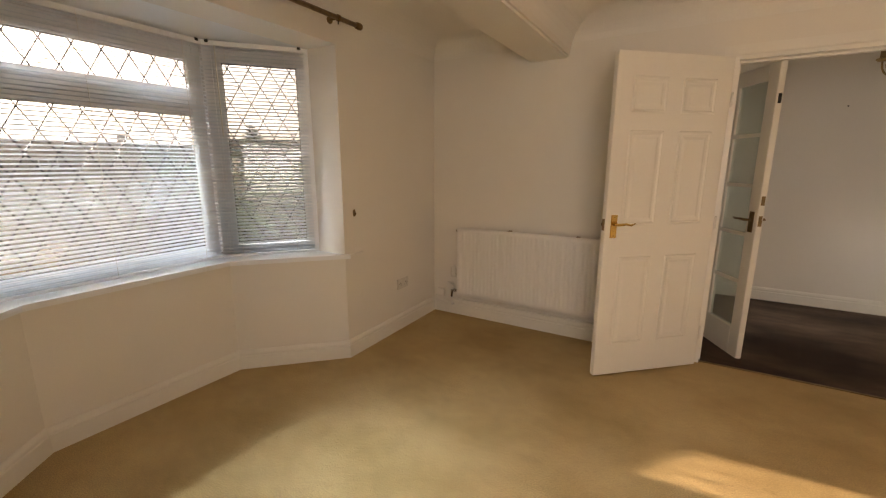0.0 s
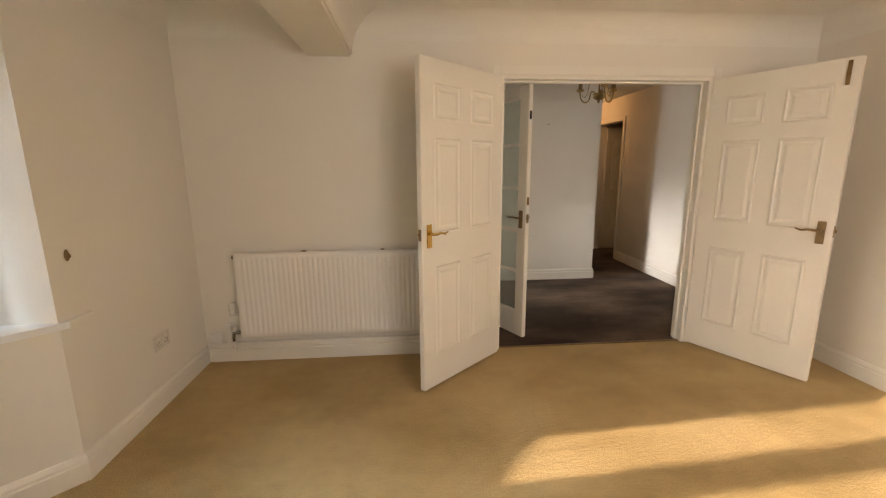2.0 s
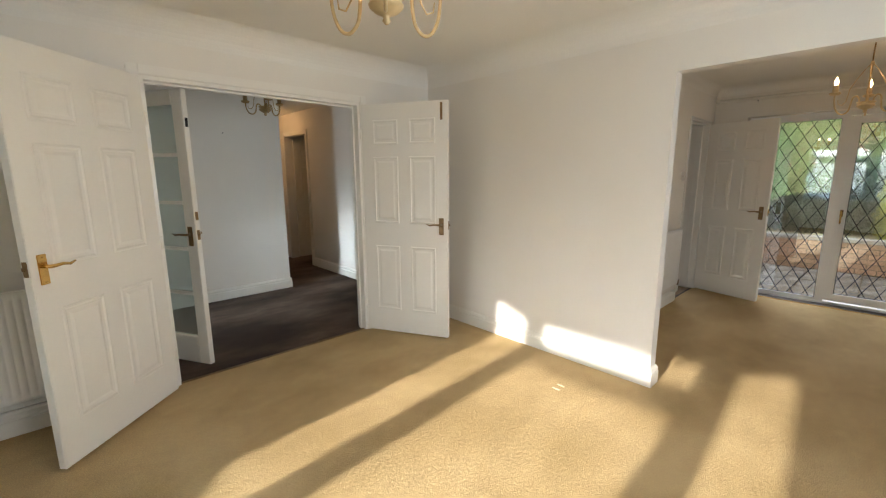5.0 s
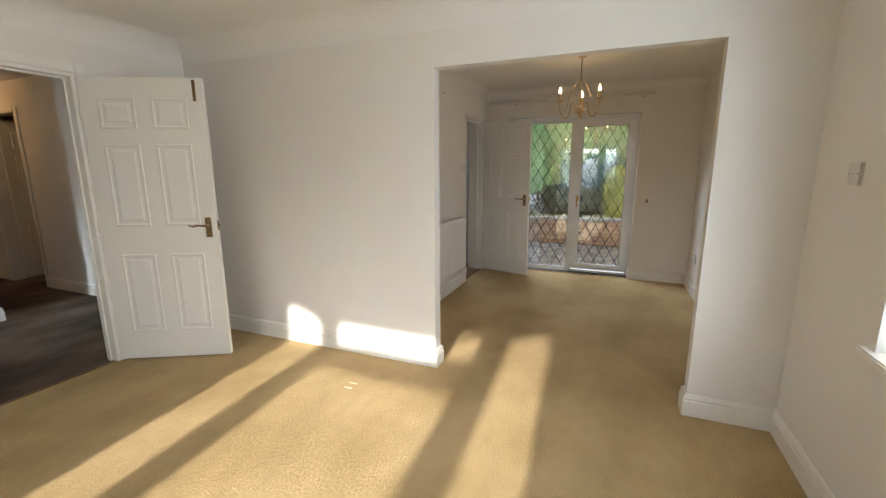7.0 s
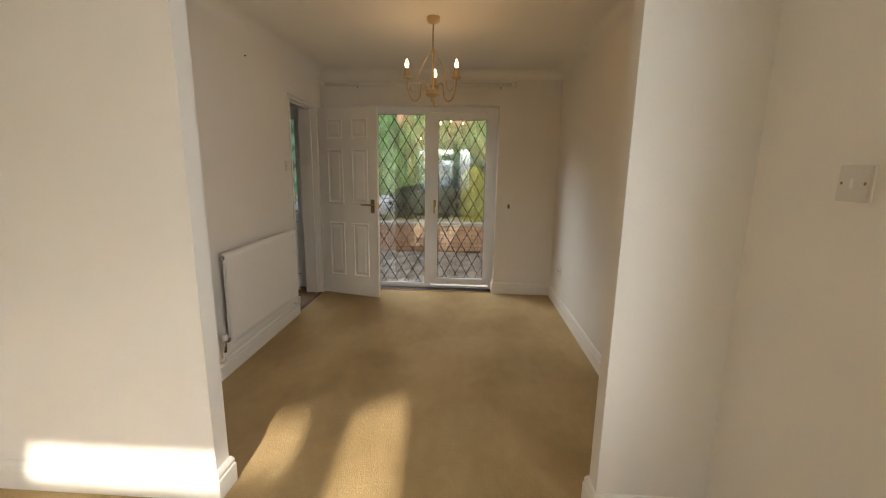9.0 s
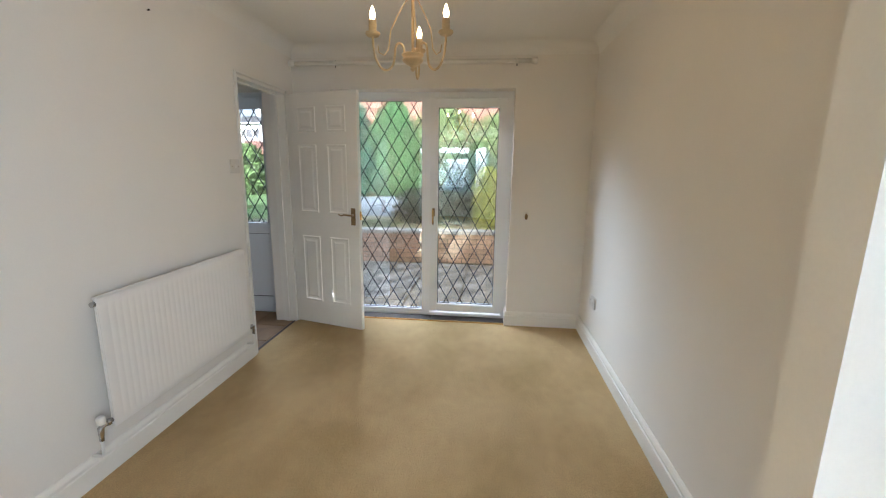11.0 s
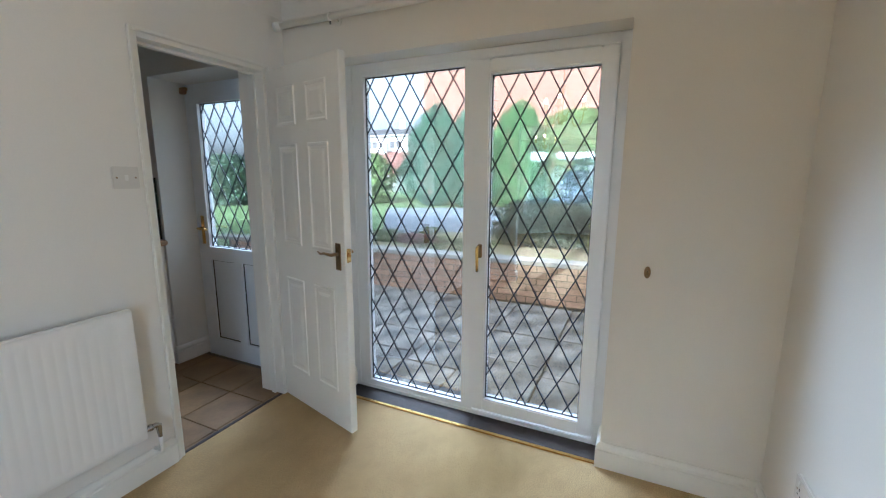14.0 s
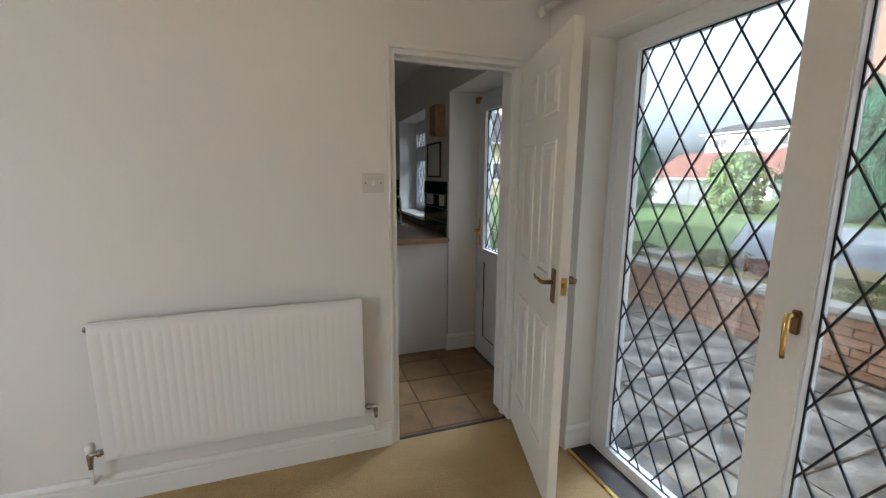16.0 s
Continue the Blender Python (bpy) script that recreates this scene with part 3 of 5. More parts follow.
for k, sx in ((1, 1), (2, -1)):
    cx, cy = GLZ[k]
    structure("bay_corner_post", prism_bm([(cx - 0.075, cy - 0.006), (cx + 0.028, cy - 0.006), (cx + 0.05, cy + 0.035), (cx - 0.02, cy + 0.10)] if sx > 0 else [(cx - 0.075, cy + 0.006), (cx - 0.02, cy - 0.10), (cx + 0.05, cy - 0.035), (cx + 0.028, cy + 0.006)], SILL, HEAD), UPVC, "white bay window corner post", "window")


def venetian(name, a, b, z0, z1, label):
    """A slatted blind on the room side of a window from a to b, slats tipped a little, room edge low."""
    w = math.dist(a, b)
    o = thing(name, pose(a[0], a[1], 0, 0, 0, ang(a, b)), label, "blind", "bay blinds")
    part("headrail", box_bm((0.0, -0.03, z1 - 0.028), (w, 0.0, z1), 0.003), UPVC, o, "white metal headrail")
    part("bottom_rail", box_bm((0.004, -0.024, z0), (w - 0.004, -0.004, z0 + 0.014), 0.003), UPVC, o)
    bm = bmesh.new()
    cols = []
    for k in range(5):
        s = k / 4 - 0.5
        yy, zz = -0.019 + s * 0.025, 0.002 * (1 - 4 * s * s) + s * 0.025 * 0.37
        cols.append((bm.verts.new((0.004, yy, zz)), bm.verts.new((w - 0.004, yy, zz))))
    for c, d in zip(cols, cols[1:]):
        f = bm.faces.new((c[0], c[1], d[1], d[0]))
        f.smooth = True
    bmesh.ops.solidify(bm, geom=bm.faces[:], thickness=0.0008)
    me = mesh_of("slat", bm, SLATM)
    n = int((z1 - z0 - 0.05) / 0.0207)
    for k in range(n):
        s = part("slat", me, None, o)
        s.location = (0, 0, z0 + 0.024 + (z1 - z0 - 0.06) * k / (n - 1))
    for x in (0.02, w - 0.04):
        part("rail_clip", box_bm((x, -0.033, z1 - 0.014), (x + 0.02, 0.0, z1 + 0.003), 0.002), BLACK, o, "dark headrail clip")
    part("tilt_wand", tube_bm([(0.07, -0.036, z1 - 0.03), (0.072, -0.04, z1 - 0.55)], 0.004, 6), PLASTIC, o, "clear plastic tilt wand")
    for x in (0.12, w - 0.12) if w < 0.8 else (0.12, w / 2, w - 0.12):
        part("ladder_cord", tube_bm([(x, -0.037, z0 + 0.01), (x, -0.037, z1 - 0.02)], 0.0012, 5), PLASTIC, o)
    return o


def inset(a, b, d, e0, e1):
    """The line from a to b moved d to its room side, shortened by e0 and e1 at its ends."""
    v = (Vector(b) - Vector(a)).normalized()
    nrm = Vector((v.y, -v.x))
    return tuple(Vector(a) + v * e0 + nrm * d), tuple(Vector(b) - v * e1 + nrm * d)


venetian("venetian_blind", *inset(GLZ[1], GLZ[0], 0.035, 0.02, 0.03), SILL + 0.012, HEAD - 0.012, "white slatted blind lowered over a side bay window")
venetian("venetian_blind", *inset(GLZ[2], GLZ[1], 0.035, 0.02, 0.02), SILL + 0.012, HEAD - 0.012, "wide white slatted blind lowered over the bay window")
venetian("venetian_blind", *inset(GLZ[3], GLZ[2], 0.035, 0.03, 0.02), SILL + 0.012, HEAD - 0.012, "white slatted blind lowered over a side bay window")

# garden doors
gdn = thing("door_garden", pose(6.545, 1.80, 0, 0, 0, -90), "white leaded garden doors, one fixed and one hinged leaf", "patio door", kind="structure")
part("door_frame", frame_bm(0.0, -0.02, 1.565, 2.03, 0.05, 0.0, 0.075), UPVC, gdn)
part("mullion", box_bm((0.772, -0.004, 0.03), (0.846, 0.07, 1.98), 0.004), UPVC, gdn)
fx = part("fixed_leaf", boxes_bm(((0.05, 0.005, 0.03), (0.125, 0.065, 1.98)), ((0.125, 0.005, 0.03), (0.772, 0.065, 0.057)), ((0.125, 0.005, 1.957), (0.772, 0.065, 1.98))), UPVC, gdn)
pane(fx, 0.125, 0.057, 0.772, 1.957, 0.035, 0.1335, 0.224, phase=0.033, drop=0.05, bar=0.0064)
hl = part("hinged_leaf", frame_bm(0.846, 0.052, 1.516, 1.972, 0.073, -0.022, 0.05, 0.006), UPVC, gdn)
pane(hl, 0.919, 0.125, 1.443, 1.899, 0.02, 0.1265, 0.232, phase=0.0235, drop=-0.019, bar=0.0064)
hp = part("handle", box_bm((0.870, -0.034, 0.955), (0.896, -0.022, 1.03), 0.004), DULLBRASS, hl, "dark brass garden door handle")
part("lever", tube_bm([(0.883, -0.03, 1.015), (0.883, -0.068, 1.015), (0.883, -0.074, 1.0), (0.883, -0.07, 0.93), (0.883, -0.066, 0.885)], [0.009, 0.009, 0.009, 0.0075, 0.007], 10), BRASS, hl, "brass lever")
# two slate threshold tiles with a narrow joint
structure("threshold_slate", boxes_bm(((DE + 0.012, 0.237, -0.12), (6.56, 0.93, 0.004)), ((DE + 0.012, 0.934, -0.12), (6.56, 1.798, 0.004))), DARKMAT, "two dark slate tiles inside the garden doors", "mat")
structure("threshold_bar", box_bm((DE - 0.008, 0.238, 0.0), (DE + 0.016, 1.797, 0.008), 0.003), BRASS, "brass carpet edge bar", "trim")

# kitchen back door
kb = thing("door_back", pose(6.47, 3.175, 0, 0, 0, -90), "white half-glazed leaded back door, shut", "door", kind="structure")
part("door_frame", frame_bm(0.0, -0.02, 0.852, 2.02, 0.045, 0.0, 0.07), UPVC, kb)
kl = part("leaf", boxes_bm(((0.046, -0.012, 0.03), (0.140, 0.05, 1.975)), ((0.712, -0.012, 0.03), (0.806, 0.05, 1.975)), ((0.140, -0.012, 0.03), (0.712, 0.05, 0.14)), ((0.140, -0.012, 0.76), (0.712, 0.05, 0.86)), ((0.140, -0.012, 1.885), (0.712, 0.05, 1.975)), ((0.386, -0.012, 0.14), (0.466, 0.05, 0.76))), UPVC, kb)
for x0, x1 in ((0.140, 0.386), (0.466, 0.712)):
    part("panel", box_bm((x0, 0.006, 0.14), (x1, 0.034, 0.76)), UPVC, kb)
    part("panel_seal", frame_bm(x0, 0.14, x1, 0.76, 0.006, 0.001, 0.006, 0), LEAD, kb)
pane(kl, 0.140, 0.86, 0.712, 1.885, 0.02, 0.115, 0.19)
part("top_bolt", box_bm((-0.02, -0.03, 1.955), (0.05, -0.001, 2.0), 0.004), OAK, kb, "small brown bolt block")
kh = part("handle", box_bm((0.075, -0.02, 0.88), (0.105, -0.012, 1.09), 0.003), BRASS, kl, "brass back door handle")
part("lever", tube_bm([(0.09, -0.016, 1.0), (0.09, -0.06, 1.0), (0.11, -0.066, 1.0), (0.19, -0.064, 0.998)], 0.008, 8), BRASS, kl)
leaded_window("window_5", (6.42, 4.85), (6.42, 3.82), 1.02, 2.0, 1.65, "white leaded kitchen window over the sink")

# ---- outside ----
structure("ground", prism_bm([(-300, -300), (300, -300), (300, 300), (-300, 300)], -0.5, -0.14), LAWN, "rough grass and verge running into the distance", "ground")
structure("patio_bed", box_bm((6.66, -4.0, -0.135), (8.95, 7.0, -0.075)), DARKJOINT, "dark mortar bed under the paving", "pavement")
structure("raised_bed", prism_bm([(9.17, -6.0), (11.6, -6.0), (11.6, 3.2), (10.2, 5.0), (9.1, 5.6)], -0.13, 0.33), EARTH, "raised planting bed with soil and dry leaves", "ground")
structure("gravel_drive", prism_bm([(11.61, -7), (17.5, -7), (19.5, 3.4), (16.6, 8.0), (11.2, 4.6), (10.21, 5.0), (11.61, 3.2)], -0.13, 0.25), GRAVEL, "blue-grey gravel drive", "driveway")


# ---- trims ----
def sweep_bm(pts, profile, closed=False):
    """A profile of (reach from the wall, height) run along plan points, the room on the left, with mitred corners."""
    bm = bmesh.new()
    P = [Vector((p[0], p[1])) for p in pts]
    n = len(P)
    rings = []
    for i, p in enumerate(P):
        a = P[i - 1] if (i or closed) else None
        b = P[(i + 1) % n] if (i < n - 1 or closed) else None
        da = (p - a).normalized() if a is not None else (b - p).normalized()
        db = (b - p).normalized() if b is not None else da
        na, nb = Vector((-da.y, da.x)), Vector((-db.y, db.x))
        m = (na + nb).normalized()
        m = m / max(0.3, m.dot(na))
        rings.append([bm.verts.new((p.x + m.x * d, p.y + m.y * d, z)) for d, z in profile])
    k = len(profile)
    for i in range(n if closed else n - 1):
        r, s = rings[i], rings[(i + 1) % n]
        for j in range(k):
            bm.faces.new((r[j], r[(j + 1) % k], s[(j + 1) % k], s[j]))
    if not closed:
        bm.faces.new(rings[0])
        bm.faces.new(rings[-1][::-1])
    return bm


SKIRT = [(-0.002, 0.0), (0.019, 0.0), (0.019, 0.088), (0.014, 0.093), (0.016, 0.108), (0.010, 0.122), (0.006, 0.128), (-0.002, 0.130)]
ARCHI = 0.062
structure("baseboard_living", sweep_bm([(1.03 - ARCHI, N), (W, N), BAY[0], BAY[1], BAY[2], BAY[3], (W, S), (E, S), (E, 0.015), (DW, 0.015), (DW, S), (DE, S), (DE, 0.235), (6.545, 0.235)], SKIRT), GLOSSW, "white moulded skirting board", "skirting")
structure("baseboard_dining", sweep_bm([(5.56 - 0.022, DN), (DW, DN), (DW, 1.567), (E, 1.567), (E, N), (2.55 + ARCHI, N)], SKIRT), GLOSSW, "white moulded skirting board", "skirting")
structure("baseboard_garden_door", sweep_bm([(6.545, 1.80), (DE, 1.80), (DE, DN), (6.25 + 0.022, DN)], SKIRT), GLOSSW, "white moulded skirting board", "skirting")
structure("baseboard_hall", sweep_bm([(2.655, 8.2), (2.655, 5.72), (0.90, 5.72), (0.90, 5.48)], SKIRT), GLOSSW, "white hall skirting board", "skirting")
structure("baseboard_hall_east", sweep_bm([(3.475, N + 0.125), (3.475, 6.70)], SKIRT), GLOSSW, "white hall skirting board", "skirting")
structure("baseboard_kitchen", sweep_bm([(6.475, 3.18), (6.23, 3.18), (6.23, 3.20)], SKIRT), GLOSSW, "white kitchen skirting board", "skirting")


def cove(r, n=10):
    return [(-0.002, H + 0.002), (-0.002, H - r)] + [(r - r * math.cos(a), H - r + r * math.sin(a)) for a in [math.pi / 2 * k / n for k in range(1, n)]] + [(r, H + 0.002)]


structure("cornice_living", sweep_bm([(E, N), (W, N), (W, S), (E, S)], cove(0.17), True), CEIL, "cream plaster coving", "coving")
structure("cornice_beam", sweep_bm([(0.03, N - 0.002), (0.03, S + 0.002)], cove(0.22)), CEIL, "cream plaster coving beside the beam", "coving")
structure("cornice_dining", sweep_bm([(DE, DN), (DW, DN), (DW, S), (DE, S)], cove(0.10), True), CEIL, "cream plaster coving", "coving")


def architrave(name, x0, x1, y, z1, out, label, w=ARCHI, lining=None):
    """Mouldings round an opening in a wall along x, on the face at y that looks along out, and the lining in it."""
    o = thing(name, pose(0, 0, 0), label, "door frame", kind="structure")

    def bar(lo, hi):
        lo, hi = list(lo), list(hi)
        ya, yb = y, y + out * 0.016
        bm = box_bm((lo[0], min(ya, yb), lo[1]), (hi[0], max(ya, yb), hi[1]), 0.004)
        part("moulding", bm, GLOSSW, o)
    bar((x0 - w, 0.0), (x0 - 0.004, z1 + w))
    bar((x1 + 0.004, 0.0), (x1 + w, z1 + w))
    bar((x0 - 0.0035, z1 + 0.004), (x1 + 0.0035, z1 + w))
    if lining:
        ya, yb = sorted((y + out * 0.004, lining))
        for lo, hi in (((x0 - 0.002, ya, 0), (x0 + 0.02, yb, z1)), ((x1 - 0.02, ya, 0), (x1 + 0.002, yb, z1)), ((x0 + 0.02, ya, z1 - 0.02), (x1 - 0.02, yb, z1 + 0.002))):
            part("lining", box_bm(lo, hi, 0.002), GLOSSW, o)
        ym = (ya + yb) / 2
        part("door_stop", boxes_bm(((x0 + 0.02, ym, 0), (x0 + 0.032, ym + 0.03, z1 - 0.02)), ((x1 - 0.032, ym, 0), (x1 - 0.02, ym + 0.03, z1 - 0.02)), ((x0 + 0.032, ym, z1 - 0.032), (x1 - 0.032, ym + 0.03, z1 - 0.02))), GLOSSW, o)
    return o


architrave("frame_double_door", 1.03, 2.55, N, 2.005, -1, "white moulded frame round the double doors", lining=N + 0.125)
architrave("frame_kitchen_door", 5.56, 6.25, DN, 1.985, -1, "thin white frame round the kitchen doorway", 0.02, DN + 0.125)
fp = thing("frame_passage_door", pose(3.475, 6.76, 0, 0, 0, 90), "cream moulded door frame off the passage", "door frame", kind="structure")
for lo, hi in (((-0.06, 0, 0), (0, 0.016, 2.09)), ((0.76, 0, 0), (0.82, 0.016, 2.09)), ((0, 0, 2.03), (0.76, 0.016, 2.09))):
    part("moulding", box_bm(lo, hi, 0.004), GLOSSW, fp)
structure("threshold_hall", box_bm((1.05, N + 0.018, -0.01), (2.53, N + 0.04, 0.006), 0.003), DULLBRASS, "dull brass carpet join bar", "trim")
structure("threshold_kitchen", box_bm((5.58, DN + 0.010, -0.01), (6.23, DN + 0.03, 0.004), 0.002), DARKMAT, "dark carpet join strip", "trim")
structure("sill_end_moulding", box_bm((W - 0.002, 2.63, SILL - 0.022), (W + 0.018, 2.79, SILL - 0.004), 0.004), GLOSSW, "white moulded end of the window board", "sill")


# ---- radiators ----
def radiator(m, w, z0, z1, label, deep=1.0, lug=0.006):
    """A fluted single-panel radiator; local x along the wall, the wall at y = 0, the front at y = -0.075."""
    o = thing("radiator", m, label, "radiator")
    h = z1 - z0
    bm = bmesh.new()
    pitch = 0.0345
    n = int((w - 0.05) / pitch)
    x_lo = (w - n * pitch) / 2
    xs = [(0.0, 0.004), (0.006, 0.0)]
    for k in range(n):
        x = x_lo + k * pitch
        xs += [(x, 0.0), (x + 0.006, 0.0065), (x + 0.011, 0.008), (x + 0.0135, 0.0065), (x + 0.0195, 0.0)]
    xs += [(w - 0.006, 0.0), (w, 0.004)]
    zr = [(z0, 1, 0.004), (z0 + 0.006, 0, 0.0), (z0 + 0.035, 0, 0.0), (z0 + 0.05, 1, 0), (z1 - 0.05, 1, 0), (z1 - 0.035, 0, 0.0), (z1 - 0.004, 0, 0.0), (z1, 0, 0.006)]
    grid = []
    for z, g, e in zr:
        grid.append([bm.verts.new((x, -0.075 + (d * deep if g else min(d, 0.004) * (x < 0.001 or x > w - 0.001)) + e, z)) for x, d in xs])
    for a, b in zip(grid, grid[1:]):
        for k in range(len(xs) - 1):
            bm.faces.new((a[k], a[k + 1], b[k + 1], b[k])).smooth = True
    part("front_panel", bm, RADW, o, "white fluted steel panel")
    part("back_panel", box_bm((0.002, -0.064, z0 + 0.006), (w - 0.002, -0.052, z1 - 0.004), 0.003), RADW, o)
    part("top_seam", box_bm((0.0, -0.068, z1 - 0.006), (w, -0.048, z1 + 0.004), 0.003), RADW, o)
    for x in (w * 0.33, w * 0.72):
        part("bracket", box_bm((x - 0.014, -0.05, z0 + 0.05), (x + 0.014, 0.0, z1 + lug), 0.002), DULLBRASS, o, "dark steel wall bracket")
    for s, x in ((-1, 0.0), (1, w)):
        v = part("valve", tube_bm([(x, -0.058, z0 + 0.035), (x + s * 0.045, -0.058, z0 + 0.035), (x + s * 0.055, -0.058, z0 + 0.03), (x + s * 0.058, -0.058, z0 - 0.03)], [0.011, 0.011, 0.013, 0.009], 10), CHROME, o, "tarnished chrome valve")
        part("valve_nut", tube_bm([(x + s * 0.012, -0.058, z0 + 0.035), (x + s * 0.028, -0.058, z0 + 0.035)], 0.016, 6), CHROME, v)
        if s < 0:
            part("valve_wheel", lathe_bm([(0.0, 0.0), (0.016, 0.0), (0.018, 0.01), (0.017, 0.03), (0.012, 0.036), (0, 0.037)], 14, (x + s * 0.05, -0.058, z0 + 0.046)), PLASTIC, v, "cream plastic valve wheel")
        part("pipe", tube_bm([(x + s * 0.058, -0.058, z0 - 0.028), (x + s * 0.058, -0.058, z0 - 0.09), (x + s * 0.058, -0.05, z0 - 0.105), (x + s * 0.058, 0.0, z0 - 0.108)], 0.0075, 8), RADW, o, "white painted pipe")
    part("end_cap", tube_bm([(-0.012, -0.058, z1 - 0.025), (0.0, -0.058, z1 - 0.025)], 0.012, 10), CHROME, o)
    return o


radiator(pose(-0.842, N, 0), 1.42, 0.205, 0.815, "long white fluted radiator on the wall beside the double doors")
radiator(pose(4.315, DN, 0), 1.075, 0.235, 0.832, "white fluted radiator on the wall beside the kitchen doorway", 0.28, -0.02)
bx = thing("pipe_boxing", pose(0, 0, 0), "white painted pipe boxing along the skirting", "pipe boxing")
part("ledge", box_bm((W + 0.02, N - 0.03, 0.131), (0.98, N - 0.001, 0.150), 0.004), GLOSSW, bx)
b2 = thing("junction_box", pose(-1.03, N, 0.165), "small white plastic box on the wall by the radiator pipe", "junction box")
part("body", box_bm((-0.045, -0.035, -0.01), (0.03, 0.0, 0.055), 0.004), PLASTIC, b2)
part("pipe_cover", box_bm((0.065, -0.04, -0.012), (0.115, 0.0, 0.13), 0.004), PLASTIC, b2)
part("clip", box_bm((0.11, -0.03, 0.20), (0.145, 0.0, 0.29), 0.004), PLASTIC, b2)


# ---- sockets, switches, hooks ----
def wall_plate(name, m, w, h, label, kind="socket", gang=1):
    """A plastic plate on a wall; local x along it, it looks along -y."""
    o = thing(name, m, label, "switch" if kind == "switch" else "socket")
    part("back_box", box_bm((-w / 2, -0.006, -h / 2), (w / 2, 0.0, h / 2), 0.001), PLASTIC, o)
    part("plate", box_bm((-w / 2 - 0.001, -0.013, -h / 2 - 0.001), (w / 2 + 0.001, -0.006, h / 2 + 0.001), 0.003), PLATE, o)
    for s in (-1, 1):
        part("screw", tube_bm([(s * w * 0.36, -0.0136, 0), (s * w * 0.36, -0.0128, 0)], 0.004, 8), DULLBRASS, o, "tarnished screw head")
    for g in range(gang):
        cx = (g - (gang - 1) / 2) * w / gang * 0.95
        if kind == "switch":
            part("rocker", box_bm((cx - 0.007, -0.017, -0.012), (cx + 0.007, -0.0125, 0.012), 0.002), PLASTIC, o)
        else:
            part("rocker", box_bm((cx - 0.006, -0.017, 0.018), (cx + 0.006, -0.0125, 0.036), 0.002), PLASTIC, o)
            for px, pz, a, b in ((0, 0.004, 0.0025, 0.005), (-0.011, -0.014, 0.004, 0.0022), (0.011, -0.014, 0.004, 0.0022)):
                part("pin_slot", box_bm((cx + px - a, -0.0134, pz - b), (cx + px + a, -0.0128, pz + b)), BLACK, o)
    return o


wall_plate("wall_socket", pose(W, 3.26, 0.39, 0, 0, 90), 0.146, 0.086, "white double socket on the wall by the bay", gang=2)
wall_plate("wall_socket", pose(5.965, S, 0.39, 0, 0, 180), 0.146, 0.086, "white double socket on the dining room wall", gang=2)
wall_plate("wall_socket", pose(-0.895, N, 0.39, 0, 0, 0), 0.086, 0.086, "white single socket beside the radiator")
wall_plate("light_switch", pose(2.957, S, 1.36, 0, 0, 180), 0.088, 0.088, "white light switch beside the window", "switch", 1)
wall_plate("light_switch", pose(5.468, DN, 1.38, 0, 0, 0), 0.100, 0.09, "white light switch beside the kitchen doorway", "switch", 1)


def tieback(m, label):
    o = thing("curtain_hook", m, label, "curtain hook")
    part("hook", tube_bm([(0, -0.003, 0.006), (0, -0.014, 0.004), (0, -0.017, -0.004), (0, -0.013, -0.012), (0, -0.009, -0.010)], 0.003, 8), DULLBRASS, o)
    bm = lathe_bm([(0.0, 0.0), (0.012, 0.0), (0.0135, 0.002), (0.012, 0.005), (0.009, 0.0035), (0.0, 0.003)], 20)
    bmesh.ops.scale(bm, vec=(1.0, 2.0, 1.0), verts=bm.verts)
    part("plate", bm, DULLBRASS, o, "oval brass backplate").matrix_local = pose(0, 0, 0, 90, 0, 0)
    return o


tieback(pose(W, 2.715, 1.03, 0, 0, 90), "dull brass curtain hook on the wall beside the bay")
tieback(pose(DE, 0.10, 0.985, 0, 0, -90), "dull brass curtain hook on the wall beside the garden doors")


def curtain_rail(m, length, brackets, mat, label, r=0.014):
    o = thing("curtain_pole", m, label, "curtain pole")
    part("pole", tube_bm([(0, -0.075, 0), (length, -0.075, 0)], r, 12), mat, o)
    for x, s in ((0, -1), (length, 1)):
        part("finial", tube_bm([(x, -0.075, 0), (x + s * 0.012, -0.075, 0), (x + s * 0.014, -0.075, 0), (x + s * 0.045, -0.075, 0), (x + s * 0.05, -0.075, 0)], [r * 1.15, r * 1.15, r * 1.5, r * 1.5, r * 1.2], 14), mat, o)
    for x in brackets:
        b = part("bracket", tube_bm([(x, 0, 0), (x, -0.06, 0)], 0.007, 8), mat, o)
        part("bracket_ring", tube_bm([(x - 0.008, -0.075, 0), (x + 0.008, -0.075, 0)], r + 0.005, 14), mat, b)
        part("bracket_screw", tube_bm([(x, -0.073, -r - 0.004), (x, -0.073, -r - 0.02)], 0.004, 8), BLACK, b, "dark fixing screw")
        part("bracket_rose", tube_bm([(x, -0.001, 0), (x, -0.006, 0)], 0.022, 14), mat, b)
    return o


curtain_rail(pose(W, 0.30, 2.215, 0, 0, 90), 2.42, (0.12, 2.27), DULLBRASS, "bronze curtain pole above the bay opening")
curtain_rail(pose(DE, 2.06, 2.22, 0, 0, -90), 1.93, (0.345, 1.82), GLOSSW, "cream painted curtain pole above the garden doors", 0.017)
nl = thing("wall_nail", pose(4.869, DN, 2.129), "small dark nail in the dining room wall", "nail")
part("shank", tube_bm([(0, 0.002, 0), (0, -0.012, 0.002)], [0.003, 0.005], 8), BLACK, nl)
nl = thing("wall_nail", pose(2.02, 5.72, 1.87), "small dark nail in the hall wall", "nail")
part("shank", tube_bm([(0, 0.002, 0), (0, -0.012, 0.002)], [0.004, 0.006], 8), BLACK, nl)


